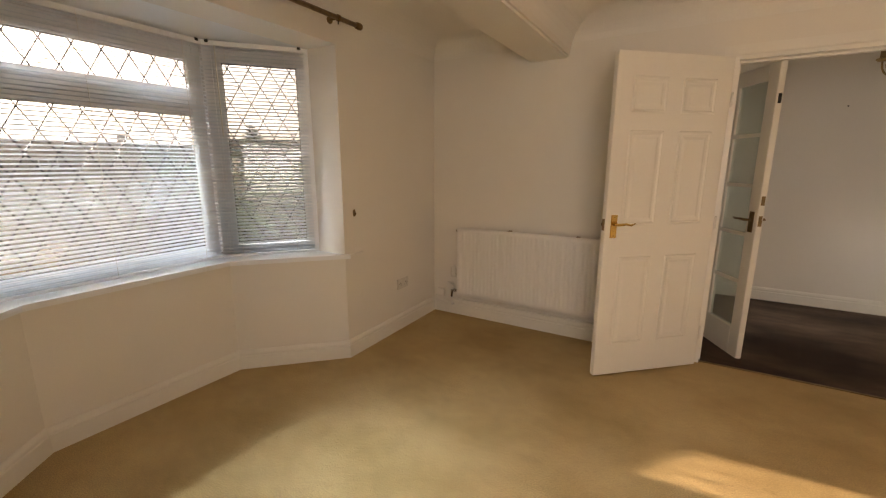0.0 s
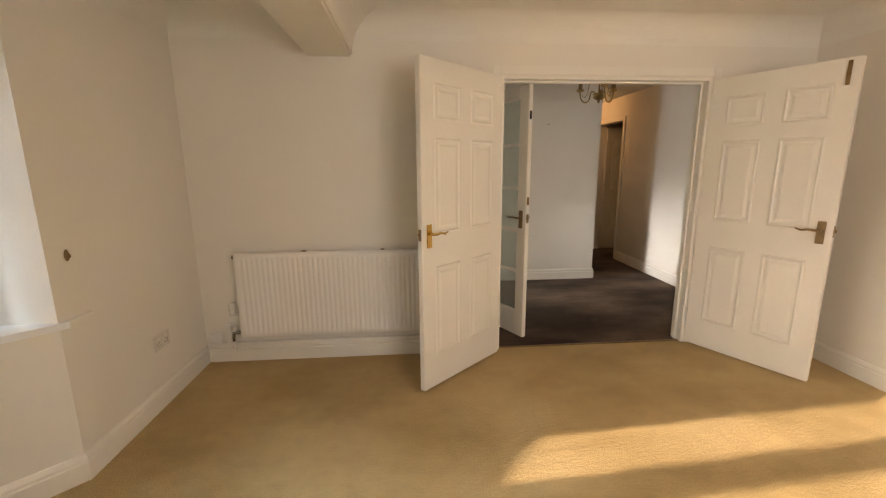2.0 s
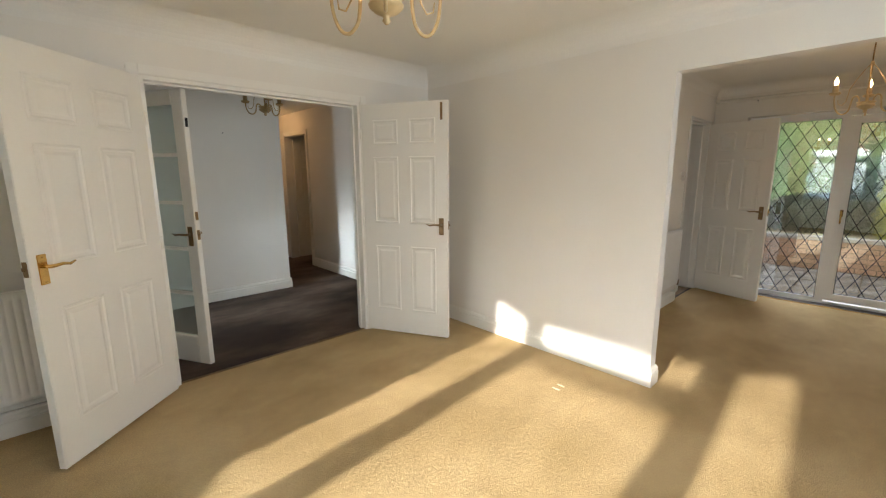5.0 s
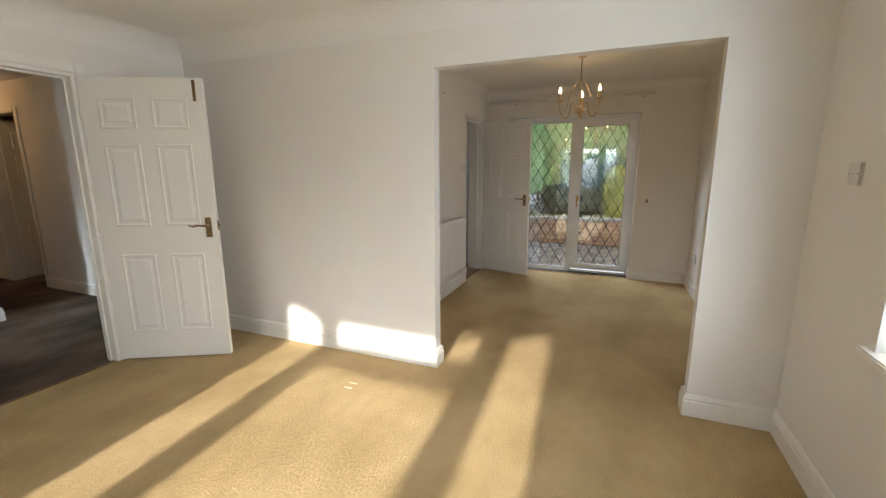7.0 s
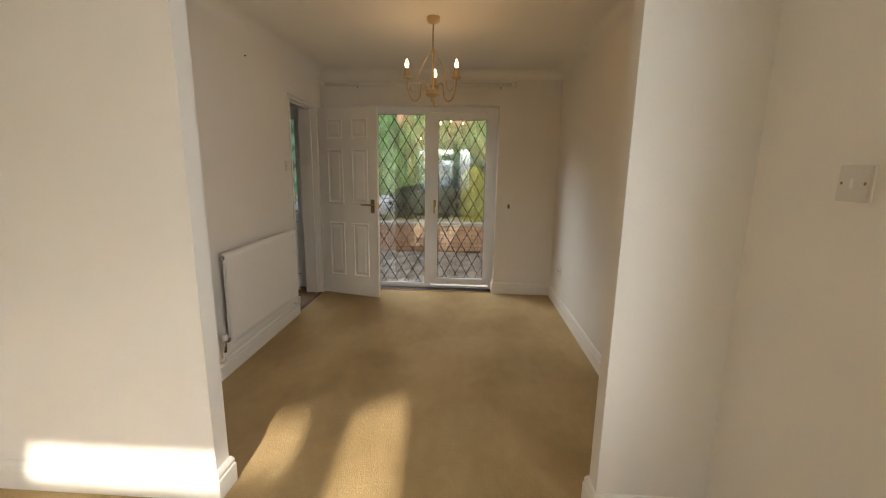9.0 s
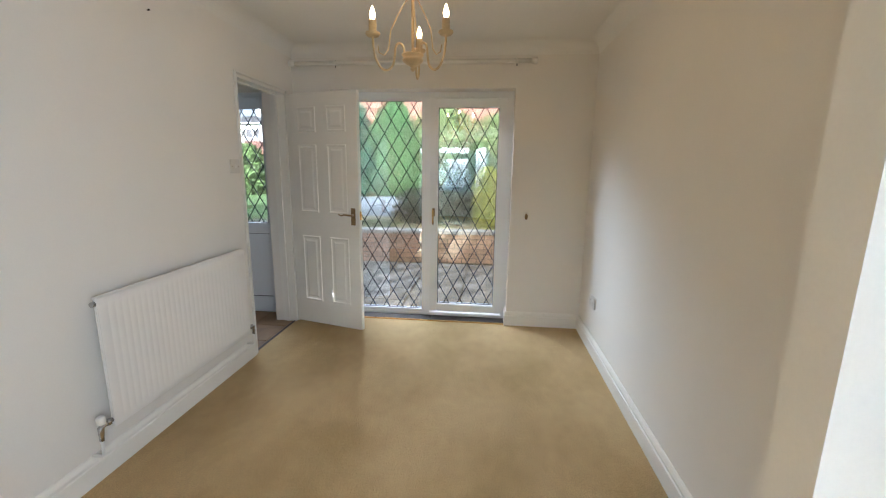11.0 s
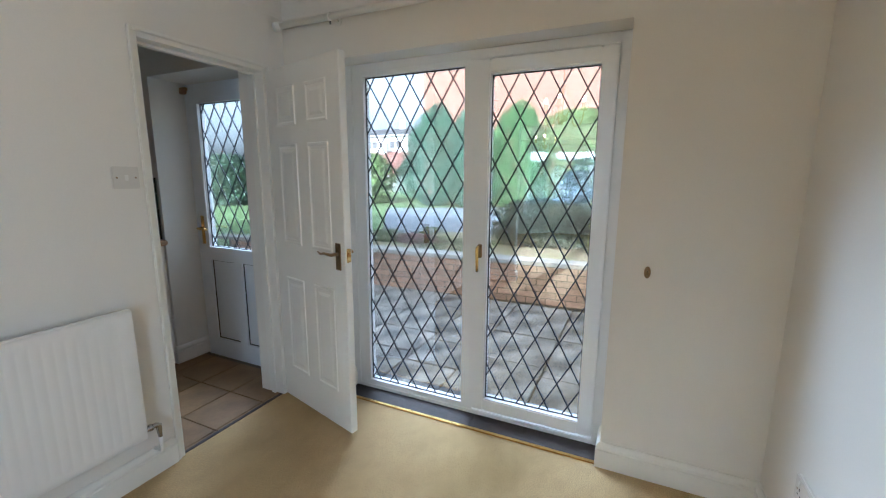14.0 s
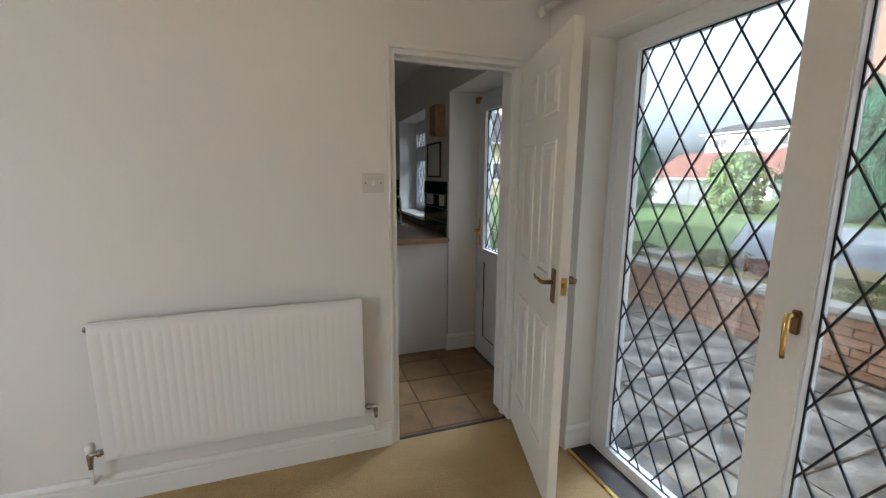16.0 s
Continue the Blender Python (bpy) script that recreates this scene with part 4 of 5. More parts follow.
# ---- lamps ----
def chandelier(m, turn, mat, bulb_mat, label, watts=0.0, drop=0.19, wide=1.2, tall=1.2):
    """A three-armed candle chandelier hung from z = 0, with stays from the stem's top to the arms."""
    o = thing("chandelier", m, label, "chandelier")
    part("ceiling_rose", lathe_bm([(0.0, 0.0), (0.046, 0.0), (0.046, -0.02), (0.038, -0.034), (0.02, -0.042), (0, -0.043)], 24), mat, o)
    part("cord", tube_bm([(0, 0, -0.04), (0.003, 0.002, -0.04 - drop * 0.4), (-0.002, 0.001, -0.04 - drop * 0.7), (0, 0, -drop)], 0.0045, 8), DULLBRASS, o, "twisted brown cord and chain")
    part("stem", lathe_bm([(0.0, -drop), (0.008, -drop - 0.002), (0.012, -drop - 0.02), (0.007, -drop - 0.03), (0.006, -drop - 0.27), (0.012, -drop - 0.285), (0, -drop - 0.29)], 14), mat, o)
    zb = -drop - 0.29
    bowl = [(0.0, 0.018), (0.05, 0.018), (0.052, 0.012), (0.046, 0.007), (0.045, -0.003), (0.05, -0.007), (0.048, -0.014), (0.034, -0.026), (0.016, -0.034), (0.009, -0.04), (0.012, -0.049), (0.006, -0.057), (0, -0.059)]
    part("bowl", lathe_bm([(a, zb + b) for a, b in bowl], 24), mat, o)
    for k in range(3):
        a = radians(turn + 120 * k)
        c, s = math.cos(a), math.sin(a)

        def at(r, z):
            return (wide * r * c, wide * r * s, zb + tall * (z - zb) if z < zb + 0.1 else z)
        arm = [at(0.035, zb + 0.006), at(0.036, zb + 0.03), at(0.046, zb + 0.046), at(0.060, zb + 0.046), at(0.070, zb + 0.03), at(0.074, zb - 0.005), at(0.082, zb - 0.036), at(0.105, zb - 0.054), at(0.13, zb - 0.045), at(0.149, zb - 0.012), at(0.157, zb + 0.03), at(0.158, zb + 0.062)]
        ar = part("arm", tube_bm(rounded(arm), 0.0055, 8), mat, o)
        part("stay", tube_bm([at(0.006, -drop - 0.02), at(0.03, -drop - 0.055), at(0.062, -drop - 0.12), at(0.088, -drop - 0.20), at(0.098, zb + 0.02), at(0.115, zb - 0.002), at(0.135, zb + 0.006), at(0.139, zb + 0.03)], [0.003, 0.003, 0.003, 0.003, 0.003, 0.003, 0.003, 0.002], 6), mat, o)
        x, y, _ = at(0.158, 0)
        dz = (tall - 1.0) * 0.06
        part("candle_cup", lathe_bm([(0.007, 0.056), (0.024, 0.058), (0.034, 0.068), (0.032, 0.075), (0.018, 0.079), (0.0, 0.079)], 18, (x, y, zb + dz)), mat, ar)
        part("candle_tube", lathe_bm([(0.0175, 0.076), (0.0175, 0.125), (0.012, 0.127), (0.0, 0.127)], 14, (x, y, zb + dz)), mat, ar)
        bulb = part("bulb", lathe_bm([(0.007, 0.126), (0.009, 0.131), (0.0125, 0.143), (0.012, 0.153), (0.008, 0.167), (0.004, 0.178), (0.001, 0.184)], 14, (x, y, zb + dz)), bulb_mat, ar, "candle bulb")
        bulb.visible_shadow = False
        if watts:
            L = new("bulb_light", bpy.data.lights.new("bulb_light", "POINT"))
            L.data.energy, L.data.color, L.data.shadow_soft_size = watts, (1.0, 0.62, 0.30), 0.015
            L.parent = ar
            L.location = (x, y, zb + 0.15 + dz)
    return o


BULB = glow("lit_bulb", (1.0, 0.60, 0.26), 6.0)
DEAD = material("dead_bulb", (0.62, 0.60, 0.56), 0.15, grain=0.02, scale=30)
chandelier(pose(4.865, 0.81, H), 0, CREAM, BULB, "cream and gold three-armed chandelier with lit candle bulbs", 0.13)
chandelier(pose(1.317, 1.671, H), 113, CREAM, BULB, "cream and gold three-armed chandelier lit above the living room", 0.35, 0.19)
chandelier(pose(1.97, 4.32, H), 20, HALLBRASS, DEAD, "antique brass three-armed chandelier in the hall, unlit", 0.0, 0.115, 1.0, 0.8)
pl = thing("passage_lamp", pose(2.95, 7.3, H), "small bare ceiling bulb in the passage", "ceiling lamp")
part("holder", lathe_bm([(0.0, 0.0), (0.04, 0.0), (0.04, -0.02), (0.018, -0.03), (0.018, -0.06), (0, -0.06)], 16), PLASTIC, pl)
part("bulb", lathe_bm([(0.014, -0.06), (0.02, -0.08), (0.03, -0.105), (0.022, -0.13), (0.001, -0.137)], 16), BULB, pl).visible_shadow = False
L = new("passage_light", bpy.data.lights.new("passage_light", "POINT"))
L.data.energy, L.data.color, L.data.shadow_soft_size = 0.6, (1.0, 0.55, 0.24), 0.03
L.parent = pl
L.location = (0, 0, -0.1)

# ---- kitchen ----
cab = thing("base_cabinet", pose(5.63, 3.20, 0), "white base cabinet with a plain end panel", "cabinet")
part("end_panel", box_bm((0.0, 0.0, 0.0), (0.598, 0.018, 0.895), 0.002), PLASTIC, cab)
part("body", box_bm((0.02, 0.019, 0.12), (0.596, 2.08, 0.895)), PLASTIC, cab)
part("plinth", box_bm((0.06, 0.019, 0.0), (0.59, 2.08, 0.118)), DARKMAT, cab)
for k in range(3):
    dr = part("door", box_bm((0.0, 0.03 + k * 0.68, 0.13), (0.019, 0.69 + k * 0.68, 0.885), 0.003), PLASTIC, cab)
    part("handle", tube_bm([(-0.002, 0.1 + k * 0.68, 0.8), (-0.025, 0.1 + k * 0.68, 0.8), (-0.025, 0.1 + k * 0.68, 0.7), (-0.002, 0.1 + k * 0.68, 0.7)], 0.004, 8), CHROME, dr)
wt = thing("worktop", pose(0, 0, 0), "oak-effect kitchen worktop with a rounded edge", "worktop")
part("slab", box_bm((5.60, 3.145, 0.897), (6.228, 5.298, 0.935), 0.008), OAK, wt)
sk = thing("sink", pose(5.9, 4.35, 0.936), "stainless steel inset sink with a mixer tap", "sink")
part("rim", frame_bm(-0.22, -0.35, 0.22, 0.35, 0.03, 0.0, 0.004, 0), CHROME, sk).matrix_local = pose(0, 0, 0, 90, 0, 0) @ pose(0, 0, 0)
part("bowl", boxes_bm(((-0.19, -0.32, 0.0005), (0.19, 0.05, 0.003))), CHROME, sk)
part("drainer", boxes_bm(*[((-0.17 + k * 0.05, 0.08, 0.0005), (-0.15 + k * 0.05, 0.31, 0.006)) for k in range(7)]), CHROME, sk)
part("tap", tube_bm([(0.19, -0.12, 0.0), (0.19, -0.12, 0.22), (0.18, -0.12, 0.26), (0.14, -0.12, 0.285), (0.09, -0.12, 0.27), (0.07, -0.12, 0.22)], [0.014, 0.011, 0.011, 0.011, 0.011, 0.010], 10), CHROME, sk, "chrome swan-neck mixer tap")
part("tap_lever", tube_bm([(0.19, -0.12, 0.05), (0.19, -0.17, 0.07)], 0.006, 8), CHROME, sk)
wb = thing("wall_box", pose(6.23, 3.40, 1.72, 0, 0, -90), "small oak-coloured box on the kitchen wall", "wall box")
part("case", box_bm((-0.005, -0.08, 0.0), (0.125, 0.0, 0.235), 0.006), OAK, wb)
part("lid", box_bm((-0.009, -0.088, 0.012), (0.129, -0.081, 0.225), 0.003), OAK, wb)
nb = thing("notice_board", pose(6.23, 3.40, 1.40, 0, 0, -90), "blank whiteboard in a thin brown frame", "notice board")
part("frame", frame_bm(-0.33, 0.0, 0.03, 0.285, 0.014, -0.014, 0.0, 0.002), DARKMAT, nb)
part("board", box_bm((-0.318, -0.008, 0.012), (0.018, -0.002, 0.273)), PLASTIC, nb)
wall_plate("wall_socket", pose(6.216, 3.62, 1.215, 0, 0, -90), 0.146, 0.086, "white double socket on green kitchen tiles", gang=2)
wall_plate("light_switch", pose(6.216, 3.30, 1.22, 0, 0, -90), 0.086, 0.086, "white switch on green kitchen tiles", "switch")
structure("sill_kitchen", box_bm((6.20, 3.825, 1.005), (6.42, 4.845, 1.03), 0.005), GLOSSW, "white kitchen window board", "sill")
for nm, y0, y1, z1 in (("tiling_east", 3.20, 3.815, 1.37), ("tiling_window", 3.82, 4.85, 1.0), ("tiling_corner", 4.86, 5.295, 1.37)):
    tl = thing(nm, pose(6.228, y0, 0.936, 0, 0, 0), "glossy bottle-green wall tiles with pale joints", "wall tiles", kind="structure")
    part("grout", box_bm((-0.006, 0.0, 0.0), (0.0, y1 - y0, z1 - 0.936)), COPING, tl)
    nz = max(1, round((z1 - 0.936) / 0.105))
    ny = max(1, round((y1 - y0) / 0.15))
    dz, dy = (z1 - 0.936) / nz, (y1 - y0) / ny
    tm = mesh_of("tile", box_bm((-0.012, 0.002, 0.002), (-0.005, dy - 0.002, dz - 0.002), 0.0015), GREENTILE)
    for a in range(ny):
        for b in range(nz):
            part("tile", tm, None, tl).location = (0, a * dy, b * dz)
tl = thing("tiling_north", pose(5.2, 5.298, 0.936), "glossy bottle-green wall tiles with pale joints", "wall tiles", kind="structure")
part("grout", box_bm((0.0, -0.006, 0.0), (1.02, 0.0, 0.434)), COPING, tl)
tm = mesh_of("tile", box_bm((0.002, -0.012, 0.002), (0.1437, -0.005, 0.1065), 0.0015), GREENTILE)
for a in range(7):
    for b in range(4):
        part("tile", tm, None, tl).location = (a * 0.1457, 0, b * 0.1085)
# kitchen floor tiles
fl = bpy.data.objects["floor_kitchen"]
tm = mesh_of("floor_tile", box_bm((0.003, 0.003, -0.012), (0.317, 0.287, 0.0), 0.002), KTILE)
for a in range(-2, 3):
    for b in range(0, 5):
        x, y = 5.785 + 0.32 * (a - 0), 2.18 + 0.29 * (b - 0)
        if x + 0.3 < 6.56:
            part("tile", tm, None, fl).location = (x - 0.0, y, -0.001 + 0.0008 * random.random())
tm2 = mesh_of("floor_tile", box_bm((0.003, 0.0, -0.012), (0.317, 0.015, 0.0), 0.001), KTILE)
for a in range(-2, 2):
    part("tile", tm2, None, fl).location = (5.785 + 0.32 * a, 2.163, -0.001)

# ---- carpet dent ----
for dx in (0.0, 0.06):
    cd = thing("carpet_mark", pose(2.845 + dx, 1.95, 0.0), "short pale worn tuft line in the beige carpet", "carpet mark")
    part("dent", box_bm((0.0, 0.0, -0.001), (0.014, 0.055, 0.005), 0.002), PALETHREAD, cd)

cr = thing("carpet_crease", pose(0, 0, 0), "faint crease in the beige carpet by the garden doors", "carpet mark")
part("ridge", tube_bm([(6.34, 0.05, -0.013), (6.2, 0.13, -0.0105), (6.08, 0.20, -0.013)], 0.013, 6), CARPET, cr)
part("ridge", tube_bm([(6.10, 0.19, -0.013), (6.02, 0.05, -0.0105), (5.96, -0.08, -0.0105), (6.04, -0.30, -0.013)], 0.013, 6), CARPET, cr)

# ---- porch window: unseen, added as the source of the hall daylight ----
pw_ = thing("window_porch", pose(-1.33, 4.5, 0, 0, 0, 90), "tall obscured porch window, unseen and assumed", "window", kind="structure")
part("window_frame", frame_bm(0, 0.35, 0.8, 2.0, 0.05, 0.0, 0.06), UPVC, pw_)
part("pane", box_bm((0.05, 0.028, 0.40), (0.75, 0.032, 1.95)), OBSCURE, pw_)


# ---- plants ----
def leaf_mesh(name, centres, normals, size, mat, slim=0.5, rise=0.0):
    """Many small four-sided leaves, folded a little, as one mesh."""
    n = len(centres)
    rng = np.random.default_rng(n)
    r = rng.normal(size=(n, 3))
    r /= np.linalg.norm(r, axis=1, keepdims=True)
    nr = normals + 0.7 * r
    nr /= np.linalg.norm(nr, axis=1, keepdims=True)
    u = np.cross(nr, rng.normal(size=(n, 3)))
    u[:, 2] += rise
    u /= np.linalg.norm(u, axis=1, keepdims=True)
    v = np.cross(nr, u)
    s = (size * rng.uniform(0.6, 1.3, size=n))[:, None]
    quad = np.stack([centres - u * s, centres - v * s * slim + nr * s * 0.15, centres + u * s, centres + v * s * slim + nr * s * 0.15], 1).reshape(-1, 3)
    me = bpy.data.meshes.new(name)
    me.from_pydata(quad.tolist(), [], np.arange(4 * n).reshape(-1, 4).tolist())
    me.materials.append(mat)
    return me


def crown_points(n, shape, seed):
    """Points and outward ways in a lumpy crown. shape(h) gives the radius at height h from 0 to 1."""
    rng = np.random.default_rng(seed)
    h = rng.uniform(0, 1, n) ** 0.85
    a = rng.uniform(0, 2 * np.pi, n)
    lump = 1 + 0.16 * np.sin(3 * a + 9 * h + seed) + 0.12 * np.sin(7 * a - 17 * h) + 0.10 * np.sin(13 * a + 31 * h)
    depth = 1 - 0.45 * rng.uniform(0, 1, n) ** 2.2
    r = np.array([shape(x) for x in h]) * lump * depth
    p = np.stack([r * np.cos(a), r * np.sin(a), h + rng.normal(0, 0.008, n)], 1)
    nn = np.stack([np.cos(a), np.sin(a), np.full(n, 0.35)], 1)
    return p, nn


def conifer(x, y, z, height, radius, seed, mat, label, n=12000, leaf=0.075, taper=4.5):
    o = thing("conifer", pose(x, y, z), label, "tree", "conifers")
    part("trunk", tube_bm([(0, 0, -0.1), (0.02, 0.01, height * 0.4), (0, 0, height * 0.92)], [0.14, 0.09, 0.015], 8), BARK, o)
    rng = random.Random(seed)
    for k in range(5):
        a, hh = rng.uniform(0, 6.28), height * (0.12 + 0.13 * k)
        part("limb", tube_bm([(0, 0, hh), (radius * 0.4 * math.cos(a), radius * 0.4 * math.sin(a), hh + 0.4), (radius * 0.6 * math.cos(a), radius * 0.6 * math.sin(a), hh + 1.0)], [0.04, 0.025, 0.008], 6), BARK, o)
    p, nn = crown_points(n, lambda h: radius * (min(1, (h + 0.04) * 6)) * (1 - h ** taper) ** 0.7 + 0.03, seed)
    a = np.arctan2(p[:, 1], p[:, 0])
    p[:, 2] *= height * (0.93 + 0.05 * np.sin(5 * a + seed) + 0.035 * np.sin(11 * a + 2 * seed))
    part("crown", leaf_mesh("crown", p, nn, leaf, mat, 0.3, 1.6), mat, o)
    return o


def shrub(name, x, y, z, height, rx, ry, seed, mat, label, n=3000, leaf=0.05, slim=0.5):
    o = thing(name, pose(x, y, z), label, "shrub")
    bm = bmesh.new()
    rng = random.Random(seed)
    for k in range(7):
        a = rng.uniform(0, 6.28)
        add_tube(bm, [(0, 0, -0.05), (0.3 * rx * math.cos(a), 0.3 * ry * math.sin(a), height * 0.4), (0.7 * rx * math.cos(a), 0.7 * ry * math.sin(a), height * 0.8)], [0.02, 0.014, 0.005], 6)
    part("stems", bm, BARK, o)
    p, nn = crown_points(n, lambda h: math.sqrt(max(0.02, 1 - (1.7 * h - 0.75) ** 2)), seed)
    p[:, 0] *= rx
    p[:, 1] *= ry
    p[:, 2] *= height
    part("foliage", leaf_mesh("foliage", p, nn, leaf, mat, slim), mat, o)
    return o


for k, (x, y, hgt, r, mat) in enumerate([(19.2, 7.35, 3.85, 1.15, CONIFER), (19.0, 5.75, 3.75, 1.0, CONIFER), (19.4, 4.15, 3.8, 1.05, GREENCON), (17.5, 13.6, 3.6, 1.0, CONIFER)]):
    conifer(x, y, 0.2, hgt, r, 11 + k, mat, "tall green conifer at the end of the garden", 34000, 0.045)
for k, (x, y, hgt, r) in enumerate([(20.5, 2.3, 3.5, 1.5), (20.2, -0.3, 3.3, 1.5), (19.8, -2.9, 3.2, 1.6)]):
    shrub("hedge_shrub", x, y, 0.2, hgt, r, r * 1.1, 31 + k, YELLOWG, "tall yellow-green hedge shrub at the end of the garden", 26000, 0.045, 0.4)
shrub("laurel", 10.85, 1.42, 0.32, 0.70, 0.5, 0.74, 51, DARKLEAF, "dark glossy evergreen shrub in the raised bed", 5200, 0.045)
shrub("laurel", 11.35, 0.66, 0.32, 1.34, 0.5, 0.62, 57, DARKLEAF, "tall dark evergreen shrub behind the golden conifer", 9000, 0.05)
shrub("golden_conifer", 10.2, 0.42, 0.32, 1.08, 0.32, 0.25, 52, GOLDLEAF, "golden yellow conifer in the raised bed", 6000, 0.035, 0.3)
shrub("heather", 10.15, 3.28, 0.32, 0.15, 0.2, 0.4, 53, HEATHER, "low reddish heather in the raised bed", 1500, 0.022, 0.3)
tuft_rng = random.Random(23)
for k in range(16):
    shrub("grass_tuft", tuft_rng.uniform(9.5, 11.3), 2.0 + 0.2 * k + tuft_rng.uniform(-0.1, 0.1), 0.32, tuft_rng.uniform(0.06, 0.13), 0.22, 0.26, 90 + k, YELLOWG, "low tuft of dry yellow-green grass in the raised bed", 420, 0.026, 0.18)
slab = thing("stone_slab", pose(9.95, 4.5, 0.33, 0, 0, 12), "flat grey stone slab lying on the raised bed", "stone slab")
part("slab", box_bm((-0.28, -0.3, 0.0), (0.28, 0.3, 0.055), 0.01), COPING, slab)
shrub("garden_shrub", 19.0, 10.2, 0.2, 2.0, 1.0, 0.75, 55, YELLOWG, "yellow-green shrub beside the drive", 3600, 0.09)
shrub("garden_shrub", 15.5, 14.5, 0.2, 1.9, 1.2, 1.2, 56, DARKLEAF, "dark green shrub beyond the lawn", 3600, 0.09)
shrub("front_shrub", -6.9, 5.5, -0.14, 0.8, 0.5, 0.5, 58, YELLOWG, "yellow-green shrub outside the bay", 2600, 0.07)
conifer(-24, 18.4, -0.14, 3.9, 1.0, 71, DARKLEAF, "dark conifer across the road", 5000, 0.10, 2.3)
lf = tagged(new("leaf_litter", leaf_mesh("leaf_litter", np.stack([np.random.default_rng(5).uniform(9.2, 10.9, 1500), np.random.default_rng(6).uniform(-3, 5.4, 1500), np.full(1500, 0.338)], 1), np.tile((0, 0, 3.0), (1500, 1)), 0.022, OAK)), "scattered dry brown leaves on the soil", "leaves", kind="stuff")


# ---- houses ----
def house(name, m, w, d, eaves, ridge, wall, roof, label, rows, win_z=((1.0, 2.2),), white_band=False):
    """A gabled house; local x along the front, which looks along -y."""
    o = thing(name, m, label, "house")
    bm = bmesh.new()
    add_box(bm, (0, 0, -1), (w, d, eaves))
    part("wall", bm, wall, o)
    bm = bmesh.new()
    pts = [(-0.3, -0.35, eaves - 0.05), (-0.3, d / 2, ridge), (-0.3, d + 0.35, eaves - 0.05), (-0.3, d + 0.35, eaves + 0.1), (-0.3, d / 2, ridge + 0.15), (-0.3, -0.35, eaves + 0.1)]
    a = [bm.verts.new(p) for p in pts]
    b = [bm.verts.new((w + 0.3, p[1], p[2])) for p in pts]
    for k in range(6):
        bm.faces.new((a[k], a[(k + 1) % 6], b[(k + 1) % 6], b[k]))
    bm.faces.new(a[::-1])
    bm.faces.new(b)
    rf = part("roof", bm, roof, o)
    part("chimney", box_bm((w * 0.7, d / 2 - 0.3, ridge - 0.3), (w * 0.7 + 0.7, d / 2 + 0.3, ridge + 1.0), 0.02), wall, rf)
    part("gutter", box_bm((-0.3, -0.44, eaves - 0.02), (w + 0.3, -0.36, eaves + 0.06)), UPVC, o)
    part("gable", prism_bm([(0.0, 0.02), (w, 0.02), (w, d - 0.02), (0.0, d - 0.02)], eaves, eaves + 0.03), wall, o)
    for z0, z1 in win_z:
        for k in range(rows):
            x = w * (k + 0.5) / rows
            wn = part("window", frame_bm(x - 0.75, z0, x + 0.75, z1, 0.09, -0.05, 0.02, 0), UPVC, o)
            part("pane", box_bm((x - 0.66, -0.02, z0 + 0.09), (x + 0.66, -0.005, z1 - 0.09)), ROOFT, wn, "dark glass pane")
            part("mullion", box_bm((x - 0.03, -0.05, z0 + 0.09), (x + 0.03, -0.021, z1 - 0.09)), UPVC, wn)
            part("sill", box_bm((x - 0.85, -0.1, z0 - 0.08), (x + 0.85, -0.0, z0)), RENDERW, wn)
    if white_band:
        part("porch_band", box_bm((0.0, -1.2, eaves - 2.3), (w, -0.02, eaves - 2.0), 0.02), RENDERW, o)
    return o


house("brick_house", pose(27.0, 12.0, 0.15, 0, 0, -90), 26.0, 8.0, 10.6, 13.0, ORANGEB, ROOFT, "orange brick house behind the garden hedge", 4, ((1.0, 2.3), (8.2, 9.5)))
house("brick_house", pose(36.0, 30.5, 0, 0, 0, -90), 10.5, 7.0, 1.25, 3.4, RENDERW, REDROOF, "low house with a red tiled roof beyond the lawn", 3, ((-0.2, 0.9),))
house("white_house", pose(41.0, 29.5, 0, 0, 0, -90), 8.4, 6.0, 5.2, 6.1, RENDERW, ROOFT, "white rendered house with dark windows beyond the lawn", 3, ((3.9, 4.8),))
house("cream_bungalow", pose(12.6, 24.5, 0.15, 0, 0, -8), 8.0, 7.0, 3.2, 5.4, CREAMR, ROOFT, "cream rendered bungalow beyond the lawn", 3, ((1.0, 2.1),))
house("bungalow", pose(-54.0, 7.5, -0.14, 0, 0, 90), 25.0, 9.0, 1.9, 3.7, ROOFT, ROOFT, "low bungalow with a dark grey roof across the road", 4)
house("bungalow", pose(-40.0, 29.0, -0.14, 0, 0, 75), 14.0, 8.0, 1.9, 3.9, ROOFT, ROOFT, "low bungalow with a grey roof across the road", 3)
gw_ = thing("garden_screen_wall", pose(21.0, 13.8, 0.2, 0, 0, -84), "low white rendered garden wall", "garden wall")
part("wall", box_bm((-1.7, 0.0, -0.4), (1.7, 0.22, 0.98), 0.02), RENDERW, gw_)
part("coping", box_bm((-1.75, -0.04, 0.98), (1.75, 0.26, 1.05), 0.01), COPING, gw_)
structure("road_front", prism_bm([(-60, -120), (-2.6, -120), (-2.6, 120), (-60, 120)], -0.3, -0.125), TARMAC, "grey tarmac drive and road in front of the house", "road")
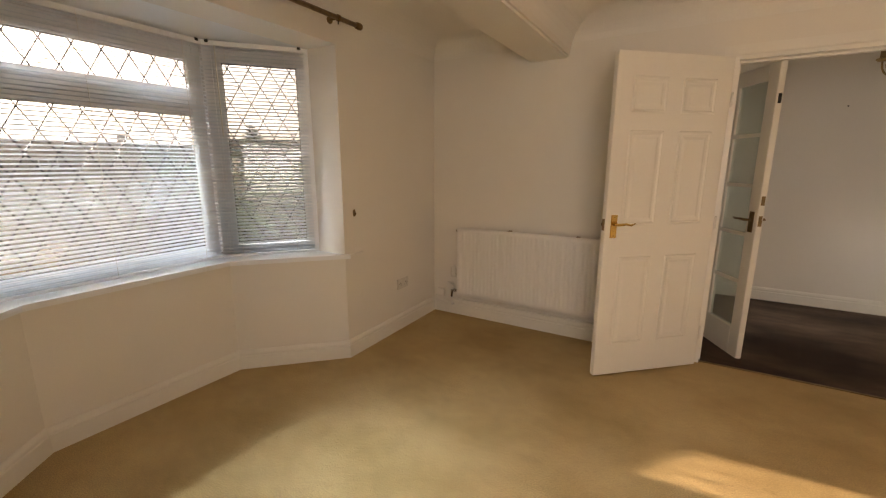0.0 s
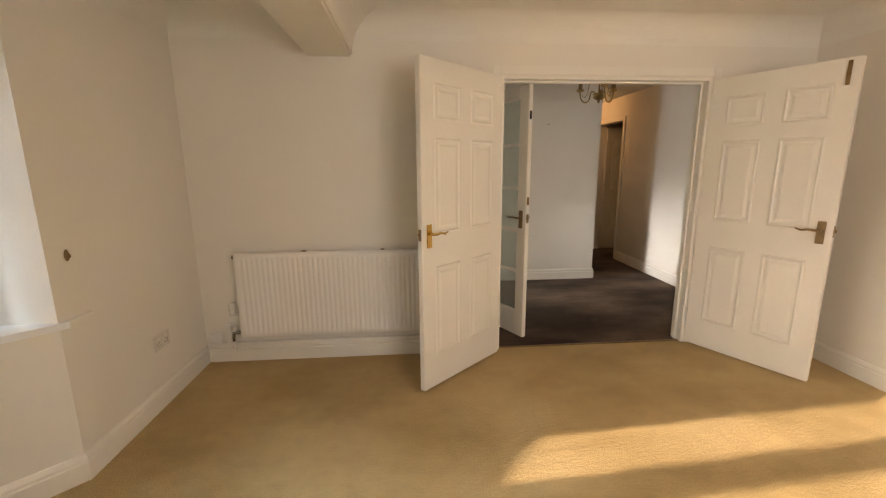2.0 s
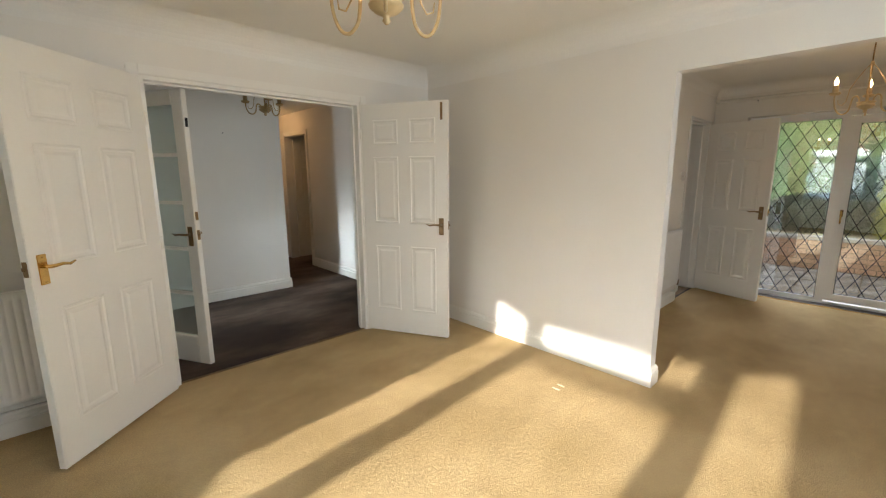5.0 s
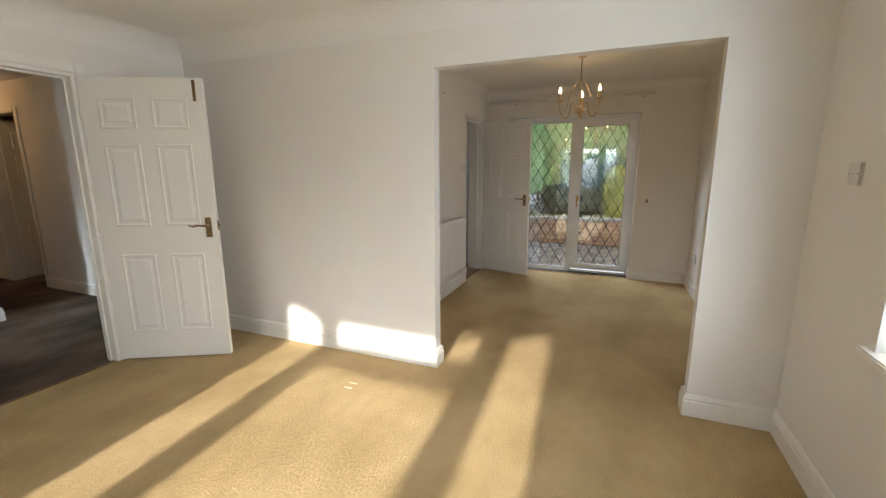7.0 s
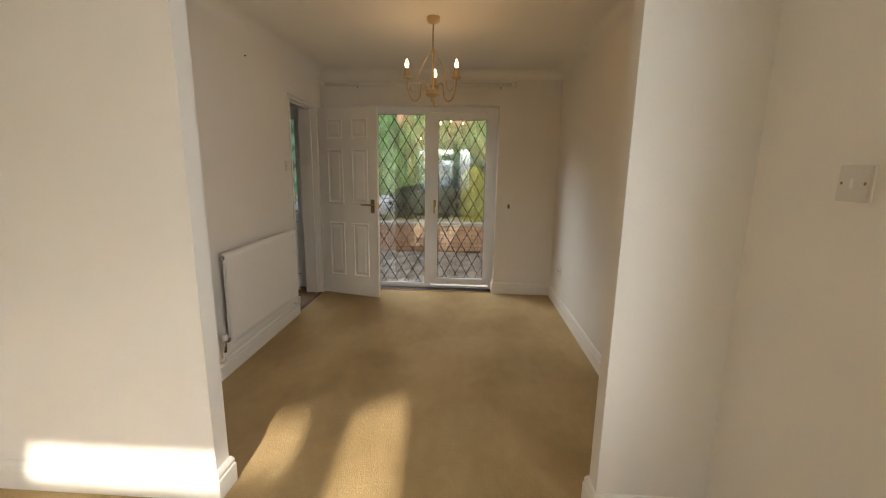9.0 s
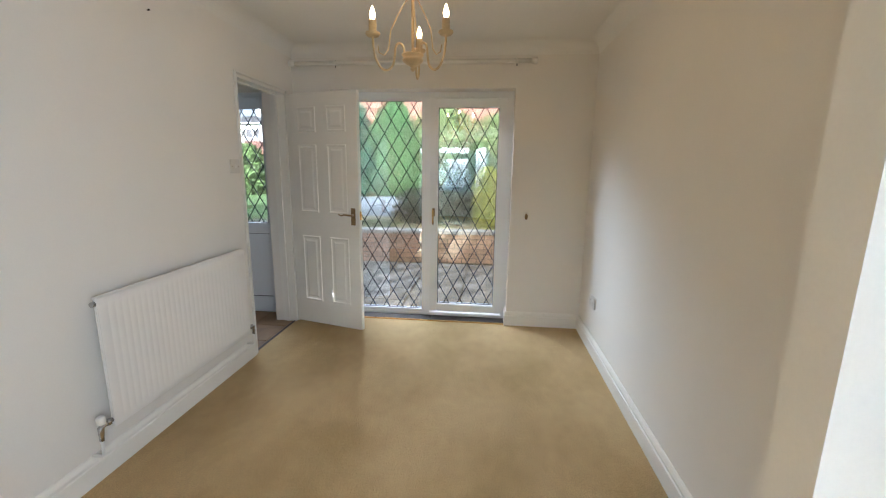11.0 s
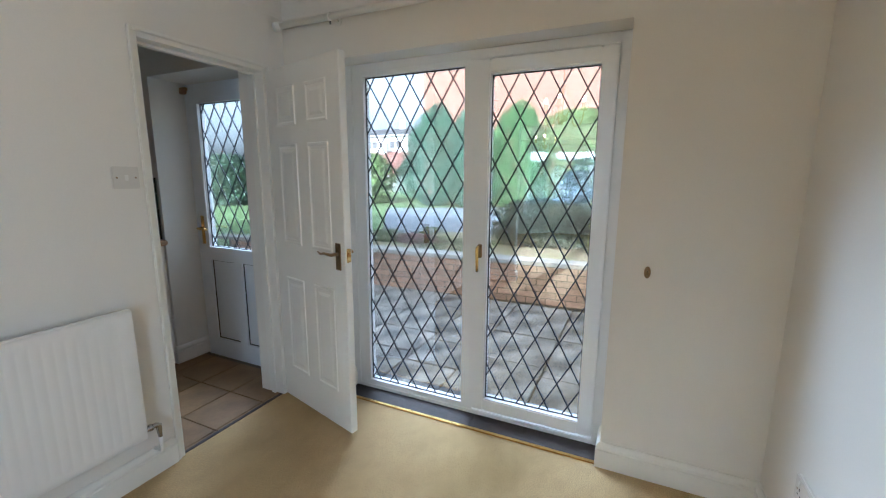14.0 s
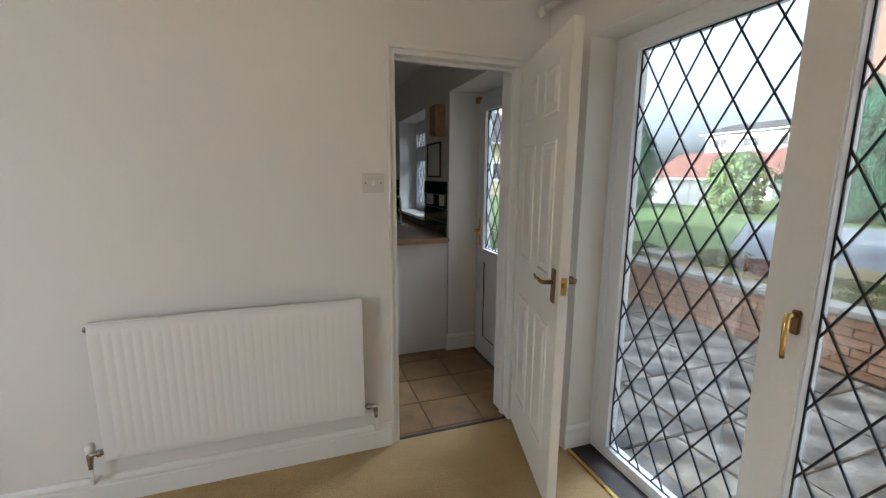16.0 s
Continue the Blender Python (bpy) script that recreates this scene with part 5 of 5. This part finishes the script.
structure("lawn_garden", prism_bm([(9.1, 5.62), (10.2, 5.03), (11.2, 4.63), (16.6, 8.03), (20.2, 12), (24, 18), (12, 30), (9, 30)], -0.13, 0.22), LAWN, "mown green lawn behind the house", "lawn")
structure("lawn_far", prism_bm([(19.52, 3.4), (26, 3.4), (26, 18), (24.1, 17.8), (20.3, 11.9), (16.62, 8.0)], -0.13, 0.21), LAWN, "strip of grass beyond the drive", "lawn")

# ---- pieces: paving and garden wall ----
pv = bpy.data.objects["patio_bed"]
slab_meshes = {}
rng = random.Random(4)
y = -2.6
while y < 6.4:
    h_ = rng.choice((0.45, 0.6))
    x = 6.67
    while x < 8.86:
        w_ = min(rng.choice((0.45, 0.6, 0.75)), 8.93 - x)
        if 8.93 - x - w_ < 0.2:
            w_ = 8.93 - x
        key = (round(w_, 3), h_)
        if key not in slab_meshes:
            slab_meshes[key] = mesh_of("flagstone", box_bm((0.007, 0.007, -0.03), (w_ - 0.007, h_ - 0.007, 0.0), 0.005), FLAG)
        part("flagstone", slab_meshes[key], None, pv).matrix_local = pose(x, y, -0.05 + rng.uniform(-0.003, 0.003), rng.uniform(-0.3, 0.3), rng.uniform(-0.3, 0.3), 0)
        x += w_
    y += h_

gwl = thing("garden_wall", pose(9.06, 0.5, -0.06, 0, 0, 2.8), "low orange brick garden wall with pale coping", "garden wall")
part("core", box_bm((0.006, -3.5, -0.05), (0.20, 5.4, 0.45)), DARKJOINT, gwl, "recessed mortar joints")
bmsh = mesh_of("brick", box_bm((0.0, 0.0, 0.0), (0.10, 0.213, 0.064), 0.003), BRICK)
for r in range(6):
    for k in range(38):
        y = -3.3 + k * 0.225 + (0.1125 if r % 2 else 0.0)
        part("brick", bmsh, None, gwl).matrix_local = pose(rng.uniform(-0.004, 0.001), y, r * 0.0745 + 0.004, 0, 0, rng.uniform(-0.5, 0.5))
cmsh = mesh_of("coping_slab", box_bm((-0.03, 0.0, 0.0), (0.23, 0.595, 0.05), 0.006), COPING)
for k in range(15):
    part("coping_slab", cmsh, None, gwl).matrix_local = pose(0, -3.3 + k * 0.6, 0.451, 0, rng.uniform(-0.4, 0.4), 0)
